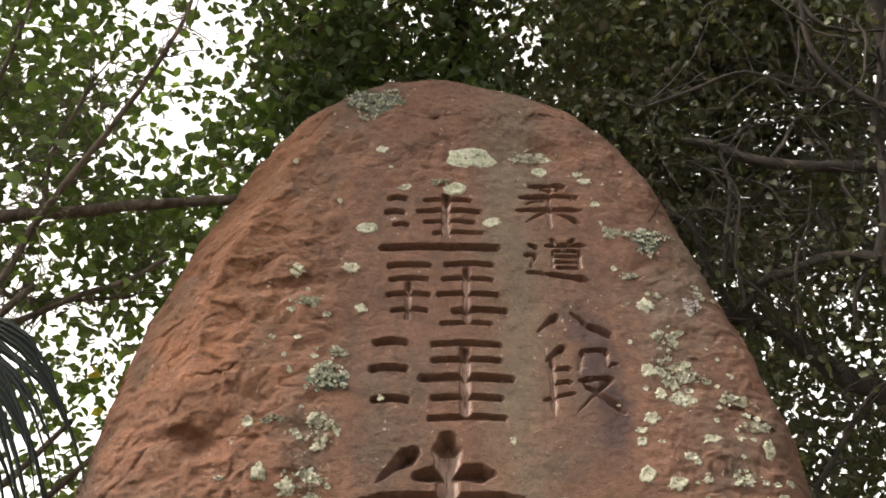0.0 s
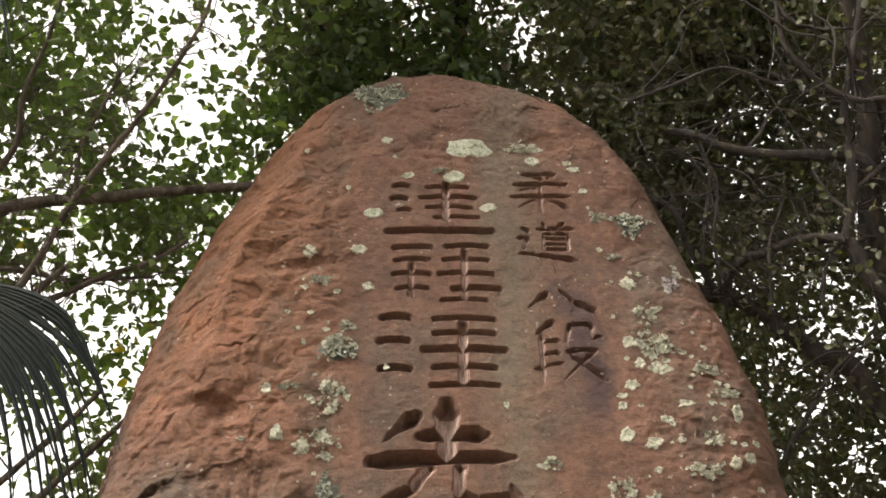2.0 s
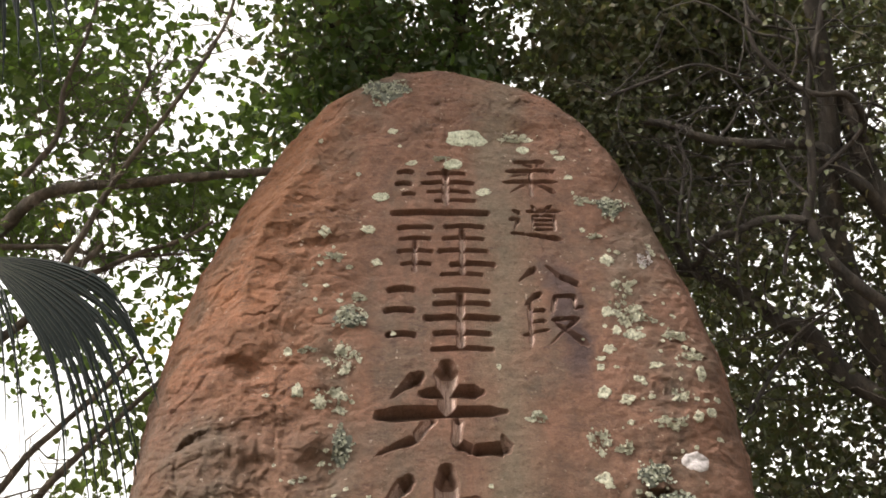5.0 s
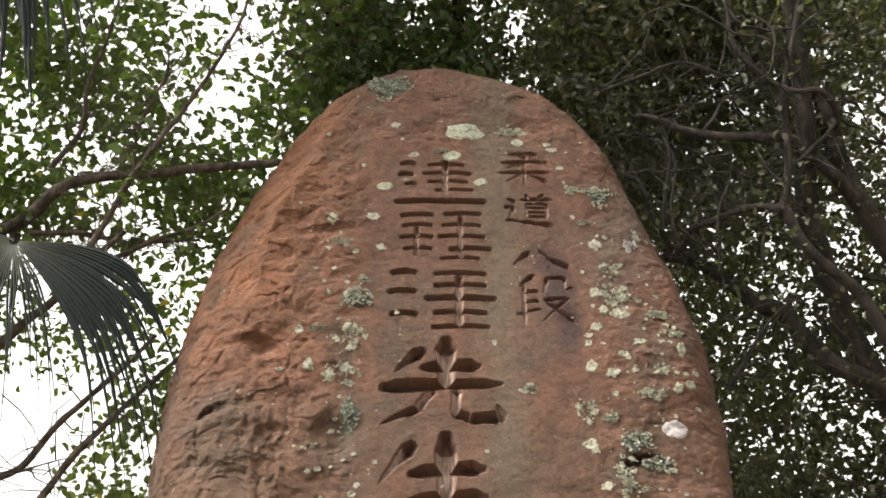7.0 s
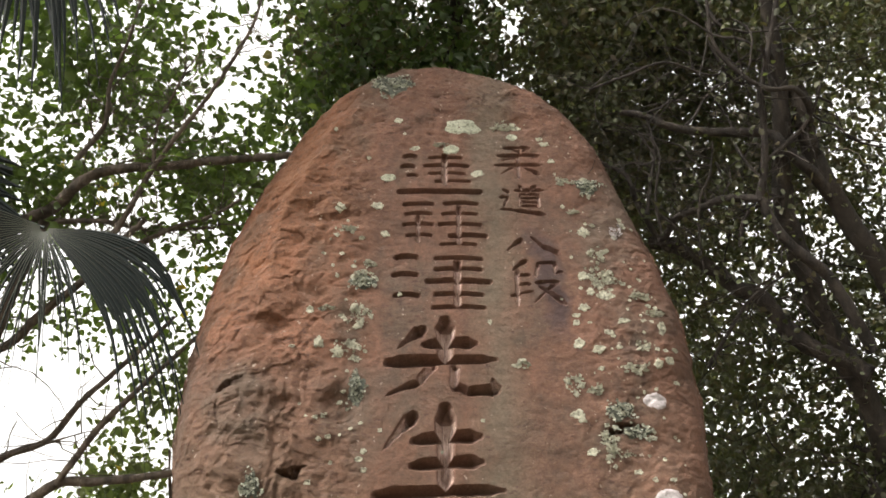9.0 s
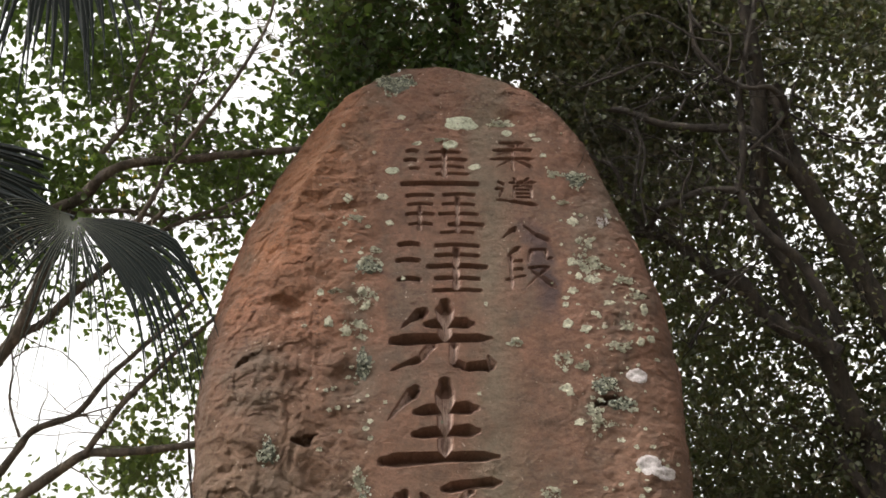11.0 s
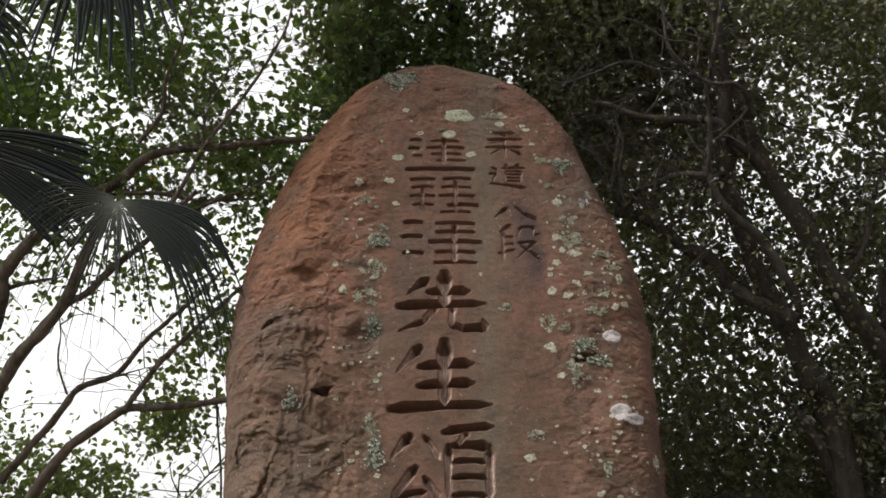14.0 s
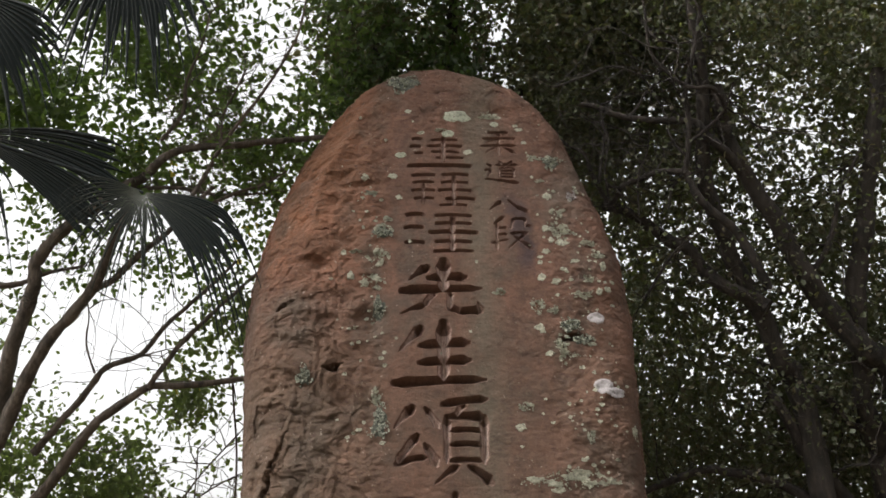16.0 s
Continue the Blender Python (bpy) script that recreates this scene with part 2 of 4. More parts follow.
sl.new(sn.new("ShaderNodeTexCoord").outputs["Object"], s_noise.inputs["Vector"])
sl.new(ramp(sn, sl, s_noise.outputs[0], [(0.35, (0.06, 0.045, 0.03)), (0.6, (0.14, 0.11, 0.07)), (0.75, (0.10, 0.12, 0.05))]), sb.inputs["Base Color"])

# ---- ground ----
gx = np.concatenate([-np.geomspace(3000, 6, 12), np.linspace(-5, 5, 41), np.geomspace(6, 3000, 12)])
GX, GY = np.meshgrid(gx, gx, indexing="ij")
near = np.exp(-(GX ** 2 + GY ** 2) / 300)
GZ = (0.06 * fbm(GX * 0.6, GY * 0.6, 4, 5)) * near - 0.03
gi = np.arange(GX.size).reshape(GX.shape)
gq = np.stack([gi[:-1, :-1], gi[1:, :-1], gi[1:, 1:], gi[:-1, 1:]], -1).reshape(-1, 4)
ground = new("ground", quad_mesh("ground", np.stack([GX, GY, GZ], -1).reshape(-1, 3), gq))
ground.data.materials.append(SOIL)
tagged(ground, "bare soil with leaf litter under the trees", "ground", kind="structure")

# ---- the memorial stone ----
# Its face: u to the right, v up along the face, w out of it.
FOOT = Vector((0.0, 1.960, 2.599))
LEAN = radians(3.0)
EDGE_L = ([-2.7, -1.6, -0.87, -0.67, -0.5, -0.39, -0.276, -0.16, 0.0, 0.11, 0.245, 0.326, 0.406, 0.482, 0.524, 0.555, 0.572],
          [0.50, 0.53, 0.555, 0.568, 0.582, 0.588, 0.590, 0.583, 0.557, 0.522, 0.475, 0.438, 0.383, 0.300, 0.225, 0.125, 0.01])
EDGE_R = ([-2.7, -1.6, -0.88, -0.72, -0.48, -0.34, -0.243, -0.125, -0.024, 0.102, 0.178, 0.278, 0.358, 0.435, 0.478, 0.519, 0.553, 0.572],
          [0.52, 0.54, 0.553, 0.560, 0.564, 0.564, 0.557, 0.535, 0.505, 0.465, 0.440, 0.405, 0.366, 0.310, 0.262, 0.180, 0.08, 0.01])


def relief(u, v):
    """How far the weathered face stands out at (u, v), before the writing is cut."""
    lft, rgt = np.interp(v, *EDGE_L), np.interp(v, *EDGE_R)
    ridge = np.interp(v, [-1.0, -0.5, -0.1, 0.2, 0.4, 0.55], [0.45, 0.44, 0.41, 0.34, 0.25, 0.12]) + 0.024 * fbm(v * 5, v * 0 + 2, 3, 31)
    a = np.clip((-u - ridge) / np.maximum(lft - ridge, 0.02), 0, 1.2)
    crease = smooth(-0.45, 0.0, v)
    crown = smooth(0.34, 0.54, v)
    w = -(0.085 + 0.050 * crease) * (1 - 0.72 * crown) * a ** (1.45 - 0.48 * crease + 1.1 * crown) - 0.045 * np.clip(a, 0, 1) ** 8
    c = np.clip((u - 0.62 * rgt) / np.maximum(0.38 * rgt, 0.01), 0, 1)
    w = w - 0.025 * c ** 2 - 0.05 * c ** 9
    top = np.clip((v - 0.40) / 0.20, 0, 1.1)
    w = w - 0.02 * top ** 2 - 0.03 * top ** 8
    flat = smooth(-0.21, -0.14, u) * (1 - smooth(0.27, 0.36, u)) * (1 - smooth(0.27, 0.36, v))
    rough = 1 - 0.70 * flat
    flank = smooth(0.10, 0.35, -u)
    w = w + rough * (0.012 * fbm(u * 3.1, v * 2.6, 3, 1) + 0.0055 * fbm(u * 12, v * 15, 4, 9))
    # broken facets and flaked ledges of the bedded sandstone
    wu, wv = u + 0.03 * fbm(u * 9, v * 9, 3, 70), v + 0.02 * fbm(u * 9, v * 9, 3, 71)
    w = w + rough * (0.003 + 0.005 * flank) * chips(wu * 5.5, wv * 6, 17)
    w = w + rough * (0.0022 + 0.0016 * flank) * chips(wu * 16, wv * 21, 27)
    ledge = 1 - np.abs(fbm(wu * 4, wv * 16, 3, 37))
    w = w - rough * (0.0009 + 0.0002 * flank) * np.clip(ledge - 0.86, 0, 1) / 0.14
    low = smooth(0.0, 0.5, -v) * flank
    w = w + 0.0045 * low * fbm(wu * 34, wv * 11, 3, 53) + 0.005 * flank * fbm(wu * 14, wv * 15, 4, 58)
    w = w + rough * (0.0010 + 0.0016 * flank) * chips(wu * 38, wv * 46, 29) + rough * (0.0012 + 0.0026 * flank) * np.abs(fbm(wu * 22, wv * 19, 3, 83))
    w = w - rough * 0.004 * np.clip(np.abs(fbm(wu * 26, wv * 34, 2, 47)) - 0.55, 0, 1)
    hollow = np.clip(fbm(u * 7 + 3, v * 9, 3, 44) - 0.50, 0, 1)
    w = w - rough * (0.010 + 0.024 * flank) * hollow
    w = w + (0.0006 + 0.0011 * rough * (0.4 + smooth(-0.1, 0.5, fbm(u * 5, v * 5, 2, 77)))) * fbm(u * 50, v * 72, 3, 23)
    return w


# Strokes of the writing: from x, y to x, y in the character's box, with the half-width at both ends.
def carve(u, v, box, strokes, deep, brush=True):
    u0, u1, v0, v1 = box
    out, upright = np.zeros_like(u), np.zeros(u.shape, bool)
    wob = 1 + 0.06 * vnoise(u * 90, v * 90, 88)
    for x0, y0, x1, y1, r0, r1 in strokes:
        a = np.array([u0 + (u1 - u0) * x0, v0 + (v1 - v0) * y0])
        b = np.array([u0 + (u1 - u0) * x1, v0 + (v1 - v0) * y1])
        d = b - a
        t = np.clip(((u - a[0]) * d[0] + (v - a[1]) * d[1]) / max(1e-9, d @ d), 0, 1)
        r = (1.20 if brush else 1.02) * (r0 + (r1 - r0) * t) * (u1 - u0) * wob
        if abs(d[0]) > 1.5 * abs(d[1]):
            r = r * 0.98
        if brush:
            r = r * (0.70 + 0.34 * smooth(0, 0.14, t) - 0.14 * smooth(0.2, 0.6, t) + 0.10 * smooth(0.6, 0.85, t)) * (1 - 0.55 * smooth(0.86, 1.0, t))
        # a brush bow along the stroke
        bow = 0.012 * (u1 - u0) * np.sin(t * math.pi)
        dist = np.hypot(u - a[0] - d[0] * t, v - a[1] - d[1] * t - bow)
        cut = np.maximum(0, np.minimum(2.6 * (r - dist), 2.5 * deep * np.clip(r / (0.05 * (u1 - u0)), 0.5, 1.2)))
        upright = np.where(cut > out, (abs(d[1]) > 1.1 * abs(d[0])) & (cut > 0.45 * deep) & (t > 0.14), upright)
        out = np.maximum(out, cut)
    return out, upright


WRITING = []


def glyph(box, deep, strokes, brush=True):
    WRITING.append((box, deep, strokes, brush))


def bars(box, deep, level, upright):
    """Plain cut bars: level ones (x0, x1, y, half-width) and upright ones (x, y0, y1, half-width)."""
    glyph(box, deep, [(x0, y, x1, y, r, r) for x0, x1, y, r in level] + [(x, y0, x, y1, r, r) for x, y0, y1, r in upright], False)


S, M, B = 0.030, 0.042, 0.058
glyph((0.128, 0.240, 0.200, 0.292), 0.0052, [
    (0.20, 0.97, 0.76, 0.97, M, M), (0.76, 0.97, 0.60, 0.85, M, S), (0.36, 0.90, 0.55, 0.83, S, M), (0.05, 0.70, 0.95, 0.73, M, M),
    (0.95, 0.73, 0.82, 0.63, M, S), (0.50, 0.72, 0.50, 0.52, M, M), (0.45, 0.66, 0.12, 0.54, M, 0.015), (0.00, 0.40, 1.00, 0.41, M, M),
    (0.50, 0.52, 0.50, 0.00, M, M), (0.45, 0.38, 0.10, 0.10, M, 0.012), (0.56, 0.38, 0.94, 0.12, S, B)])
glyph((0.134, 0.242, 0.092, 0.178), 0.0052, [
    (0.46, 0.98, 0.53, 0.88, M, S), (0.82, 0.99, 0.70, 0.88, M, S), (0.36, 0.83, 0.99, 0.84, M, M), (0.66, 0.82, 0.60, 0.72, S, S),
    (0.46, 0.70, 0.46, 0.30, S, S), (0.88, 0.70, 0.88, 0.30, M, M), (0.46, 0.70, 0.88, 0.70, S, M), (0.46, 0.57, 0.88, 0.57, S, S),
    (0.46, 0.44, 0.88, 0.44, S, S), (0.46, 0.31, 0.88, 0.31, S, S), (0.08, 0.86, 0.22, 0.76, S, B), (0.02, 0.60, 0.20, 0.60, M, M),
    (0.20, 0.60, 0.10, 0.30, M, S), (0.04, 0.21, 0.32, 0.17, S, M), (0.32, 0.17, 1.00, 0.04, M, 0.065)])
glyph((0.146, 0.272, -0.022, 0.058), 0.0058, [(0.28, 0.60, 0.02, 0.22, 0.066, 0.014), (0.46, 0.70, 0.66, 0.40, 0.020, 0.044), (0.66, 0.40, 0.98, 0.10, 0.044, 0.066)])
glyph((0.152, 0.276, -0.145, -0.028), 0.0055, [
    (0.30, 0.98, 0.06, 0.76, B, S), (0.14, 0.84, 0.14, 0.00, M, M), (0.16, 0.64, 0.38, 0.66, S, M), (0.16, 0.44, 0.38, 0.46, S, M),
    (0.02, 0.20, 0.42, 0.30, S, S), (0.54, 0.92, 0.48, 0.62, M, S), (0.54, 0.92, 0.84, 0.92, S, M), (0.84, 0.92, 0.84, 0.68, M, S),
    (0.84, 0.68, 0.98, 0.72, S, S), (0.48, 0.48, 0.88, 0.50, M, M), (0.88, 0.50, 0.42, 0.03, M, 0.012), (0.52, 0.42, 0.99, 0.02, S, 0.065)])
bars((-0.108, 0.092, 0.140, 0.274), 0.0085,
     [(0.07, 0.20, 0.90, 0.034), (0.05, 0.18, 0.68, 0.034), (0.12, 0.22, 0.48, 0.028), (0.38, 0.76, 0.88, 0.028), (0.32, 0.84, 0.70, 0.030),
      (0.38, 0.80, 0.53, 0.026), (0.46, 0.86, 0.36, 0.026), (0.02, 0.98, 0.13, 0.042)], [(0.56, 0.94, 0.34, 0.045)])
bars((-0.104, 0.104, 0.002, 0.134), 0.0085,
     [(0.06, 0.38, 0.90, 0.030), (0.08, 0.36, 0.70, 0.028), (0.06, 0.38, 0.48, 0.028), (0.10, 0.36, 0.26, 0.026), (0.52, 0.88, 0.92, 0.030),
      (0.50, 0.88, 0.70, 0.026), (0.46, 0.92, 0.48, 0.028), (0.58, 0.98, 0.25, 0.034), (0.48, 0.86, 0.07, 0.024)],
     [(0.22, 0.64, 0.16, 0.032), (0.68, 0.86, 0.14, 0.036)])
bars((-0.116, 0.110, -0.172, -0.006), 0.0095,
     [(0.04, 0.24, 0.90, 0.036), (0.02, 0.24, 0.62, 0.036), (0.04, 0.26, 0.30, 0.034), (0.44, 0.90, 0.88, 0.028), (0.44, 0.90, 0.71, 0.028),
      (0.36, 0.98, 0.52, 0.036), (0.44, 0.90, 0.32, 0.030), (0.42, 0.92, 0.12, 0.028)], [(0.66, 0.84, 0.20, 0.044)])
glyph((-0.124, 0.120, -0.362, -0.186), 0.0120, [
    (0.32, 0.88, 0.10, 0.62, 0.062, 0.012), (0.34, 0.68, 0.80, 0.70, M, B), (0.53, 0.99, 0.53, 0.46, 0.082, 0.060), (0.02, 0.44, 0.98, 0.48, B, M),
    (0.44, 0.44, 0.30, 0.18, M, M), (0.30, 0.18, 0.00, 0.00, M, 0.012), (0.62, 0.44, 0.60, 0.12, M, M), (0.60, 0.12, 0.72, 0.05, M, M),
    (0.72, 0.05, 0.97, 0.07, M, B), (0.97, 0.08, 0.94, 0.24, B, 0.012)])
glyph((-0.134, 0.124, -0.580, -0.386), 0.0130, [
    (0.28, 0.90, 0.04, 0.52, 0.060, 0.012), (0.28, 0.62, 0.82, 0.67, M, 0.060), (0.54, 0.98, 0.54, 0.08, 0.078, 0.058), (0.27, 0.35, 0.83, 0.39, M, B),
    (0.00, 0.03, 1.00, 0.09, B, M)])
glyph((-0.138, 0.134, -0.866, -0.618), 0.0130, [
    (0.20, 0.88, 0.02, 0.64, 0.058, 0.012), (0.34, 0.88, 0.48, 0.66, S, M), (0.26, 0.56, 0.06, 0.26, M, M), (0.06, 0.25, 0.36, 0.32, M, S),
    (0.34, 0.46, 0.46, 0.24, S, B), (0.52, 0.93, 0.97, 0.99, M, M), (0.74, 0.94, 0.66, 0.80, M, S), (0.56, 0.78, 0.56, 0.26, M, S),
    (0.94, 0.78, 0.94, 0.26, M, M), (0.56, 0.78, 0.94, 0.78, S, B), (0.60, 0.62, 0.92, 0.62, S, S), (0.60, 0.46, 0.92, 0.46, S, S),
    (0.60, 0.28, 0.92, 0.28, S, S), (0.66, 0.22, 0.44, 0.02, M, 0.012), (0.78, 0.22, 1.00, 0.04, S, B)])
bars((-0.136, 0.124, -1.110, -0.884), 0.0120,
     [(0.06, 0.28, 0.90, 0.036), (0.38, 0.96, 0.88, 0.036), (0.02, 0.26, 0.62, 0.034), (0.40, 0.94, 0.66, 0.034), (0.40, 0.94, 0.46, 0.034),
      (0.04, 0.96, 0.14, 0.045)], [(0.66, 0.98, 0.50, 0.040), (0.16, 0.58, 0.20, 0.040)])

# Old cracks: the same cutting, thin and crooked
CRACKS = [((-0.05, 0.05, 0.44, 0.47), [(0.0, 0.2, 0.45, 0.5, 0.010, 0.025), (0.45, 0.5, 1.0, 0.8, 0.02, 0.01)]),
          ((0.13, 0.23, 0.44, 0.47), [(0.0, 0.3, 0.5, 0.8, 0.01, 0.03), (0.5, 0.8, 1.0, 0.2, 0.03, 0.01)]),
          ((-0.49, -0.42, -0.98, -0.70), [(0.2, 0.0, 0.3, 0.5, 0.15, 0.16), (0.3, 0.5, 0.95, 1.0, 0.14, 0.03)]),
          ((0.42, 0.50, -0.18, -0.12), [(0.0, 0.9, 0.6, 0.5, 0.02, 0.05), (0.6, 0.5, 1.0, 0.1, 0.06, 0.02)]),
          ((0.34, 0.42, -0.46, -0.41), [(0.0, 0.3, 0.6, 0.7, 0.10, 0.16), (0.6, 0.7, 1.0, 0.6, 0.14, 0.05)]),
          ((-0.35, -0.28, -0.56, -0.50), [(0.2, 0.5, 0.6, 0.5, 0.14, 0.22), (0.6, 0.5, 1.0, 0.8, 0.2, 0.05)]),
          ((-0.50, -0.40, -0.36, -0.28), [(0.1, 0.2, 0.4, 0.5, 0.05, 0.10), (0.4, 0.5, 0.75, 0.7, 0.08, 0.02)]),
          ((-0.40, -0.30, -0.10, -0.04), [(0.0, 0.2, 0.6, 0.5, 0.012, 0.03), (0.6, 0.5, 1.0, 0.9, 0.03, 0.012)]),
          ((0.30, 0.40, -0.70, -0.63), [(0.0, 0.0, 0.3, 0.6, 0.012, 0.018), (0.3, 0.6, 1.0, 0.9, 0.018, 0.01)])]

rows_v = np.concatenate([np.linspace(-2.66, -1.05, 60), np.linspace(-1.04, 0.30, 730), np.linspace(0.302, 0.540, 110), 0.572 - 0.032 * np.linspace(1, 0, 40)[1:] ** 2])
cols_s = np.concatenate([np.linspace(-1, -0.30, 170), np.linspace(-0.30, 0.55, 380)[1:], np.linspace(0.55, 1, 120)[1:]])
lft, rgt = np.interp(rows_v, *EDGE_L), np.interp(rows_v, *EDGE_R)
wob_l = 0.008 * fbm(rows_v * 9, rows_v * 0 + 5.5, 4, 61)
wob_r = 0.006 * fbm(rows_v * 11, rows_v * 0 + 9.5, 4, 62)
lft, rgt = np.maximum(lft * (1.01 + 0.02 * smooth(-0.6, 0.0, rows_v)) + wob_l, 0.004), np.maximum(rgt * 1.01 + wob_r, 0.004)
UU = np.where(cols_s[None, :] < 0, cols_s[None, :] * lft[:, None], cols_s[None, :] * rgt[:, None])
VV = np.repeat(rows_v[:, None], len(cols_s), 1)
WW = relief(UU, VV)
MARK, LIT_SCAR = np.zeros(UU.shape, np.int32), np.zeros(UU.shape, bool)
for k, (box, deep, strokes, brush) in enumerate(WRITING):
    inside = (UU > box[0] - 0.03) & (UU < box[1] + 0.03) & (VV > box[2] - 0.03) & (VV < box[3] + 0.03)
    cut, upright = carve(UU[inside], VV[inside], box, strokes, deep, brush)
    WW[inside] -= cut
    MARK[inside] = np.where(cut > 0.0005, k + 1, MARK[inside])
    LIT_SCAR[inside] |= upright
for box, strokes in CRACKS:
    inside = (UU > box[0] - 0.03) & (UU < box[1] + 0.03) & (VV > box[2] - 0.03) & (VV < box[3] + 0.03)
    su, sv = UU[inside], VV[inside]
    su2, sv2 = su + 0.008 * fbm(su * 40, sv * 40, 3, 3), sv + 0.008 * fbm(su * 40, sv * 40, 3, 4)
    WW[inside] -= carve(su2, sv2, box, strokes, 0.012)[0]
# the back, a rounded hump from edge to edge
back_s = np.linspace(1, -1, 26)[1:-1]
BU = np.where(back_s[None, :] < 0, back_s[None, :] * lft[:, None], back_s[None, :] * rgt[:, None])
thick = np.interp(rows_v, [-2.66, -0.5, 0.3, 0.5, 0.594], [0.52, 0.46, 0.34, 0.22, 0.10])
BW = WW[:, -1:] * (1 + back_s) / 2 + WW[:, :1] * (1 - back_s) / 2 - thick[:, None] * (1 - back_s[None, :] ** 4) ** 0.5 * 0.9
BV = np.repeat(rows_v[:, None], len(back_s), 1)
RU, RV, RW = np.hstack([UU, BU]), np.hstack([VV, BV]), np.hstack([WW, BW])
n_r, n_c = RU.shape
verts = np.stack([RU, -RW, RV], -1).reshape(-1, 3)
idx = np.arange(n_r * n_c).reshape(n_r, n_c)
nxt = np.roll(idx, -1, 1)
quads = np.stack([idx[:-1], nxt[:-1], nxt[1:], idx[1:]], -1).reshape(-1, 4)
mark = np.zeros((n_r, n_c), np.int32)
mark[:, :UU.shape[1]] = MARK
owner = mark.ravel()[quads].max(1)
lit_scar = np.zeros((n_r, n_c), bool)
lit_scar[:, :UU.shape[1]] = LIT_SCAR
lit_scarred = lit_scar.ravel()[quads].all(1)

monument = new("memorial_stone")
monument.matrix_world = Matrix.Translation(FOOT) @ Matrix.Rotation(-LEAN, 4, "X")
tagged(monument, "tall rough red-brown sandstone stone with carved writing and pale lichen", "memorial stone")
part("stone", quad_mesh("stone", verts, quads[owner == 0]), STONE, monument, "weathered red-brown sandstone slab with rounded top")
for k in range(1, len(WRITING) + 1):
    me = quad_mesh("carved_character", verts, quads[owner == k])
    part("carved_character", me, CUT, monument, "deep chiselled character with pale scars and light painted on upright cuts")
    me.materials.append(LIT_SCARRED)
    me.polygons.foreach_set("material_index", lit_scarred[owner == k].astype(np.int32))


# ---- lichen on the stone ----
def crust(rng, u, v, ru, rv, ragged=1.0):
    """A flat lobed crust that follows the stone."""
    n, rings = 44, 7
    ph, seed = rng.uniform(0, 6.28), int(rng.integers(1, 9999))
    th = np.linspace(0, 2 * math.pi, n, endpoint=False)
    lob = 1 + 0.42 * ragged * fbm(np.cos(th) * 1.1 + ph * 9, np.sin(th) * 1.1, 2, seed) + 0.16 * ragged * vnoise(np.cos(th) * 3.2, np.sin(th) * 3.2 + ph, seed + 5)
    k = np.linspace(0, 1, rings)[1:]
    pu = u + (k[:, None] * lob * np.cos(th) * ru).ravel()
    pv = v + (k[:, None] * lob * np.sin(th) * rv).ravel()
    rise = np.repeat([0.0004, 0.0006, 0.0009, 0.0014, 0.0016, -0.0008], n)
    pw = relief(pu, pv) + rise + 0.0010 * vnoise(pu * 260, pv * 260, seed)
    cw = relief(np.array([u]), np.array([v])) + 0.0012
    vs = np.vstack([[[u, -cw[0], v]], np.stack([pu, -pw, pv], -1)])
    fs = [(0, 1 + j, 1 + (j + 1) % n) for j in range(n)]
    for i in range(rings - 2):
        for j in range(n):
            a, b = 1 + i * n + j, 1 + i * n + (j + 1) % n
            fs.append((a, a + n, b + n, b))
    return vs, fs


def ruffle(rng, u, v, ru, rv, count, big=1.0):
    """A leafy lichen: many small curled lobes over one another."""
    vs, fs = [], []
    for _ in range(count):
        a = rng.uniform(0, 6.28)
        r = math.sqrt(rng.uniform(0, 1)) * (1 + 0.35 * math.sin(3 * a + u * 90) + 0.25 * math.sin(5 * a + v * 70))
        cu, cv = u + ru * r * math.cos(a), v + rv * r * math.sin(a)
        size, tilt, spin = big * rng.uniform(0.0035, 0.0075), rng.uniform(0.6, 2.4), rng.uniform(0, 6.28)
        base = float(relief(np.array([cu]), np.array([cv]))[0]) + big * rng.uniform(0.0005, 0.0060)
        start, n = len(vs), 8
        vs.append((cu, -base, cv))
        for j in range(n):
            t = 2 * math.pi * j / n
            rr = size * (0.75 + 0.5 * rng.uniform())
            x, y = rr * math.cos(t), rr * math.sin(t)
            vs.append((cu + x, -(base + 0.0025 * rng.uniform() + 0.35 * tilt * (x * math.cos(spin) + y * math.sin(spin)) + 0.0018), cv + y))
        fs += [(start, start + 1 + j, start + 1 + (j + 1) % n) for j in range(n)]
    return np.array(vs), fs


rng = np.random.default_rng(4)


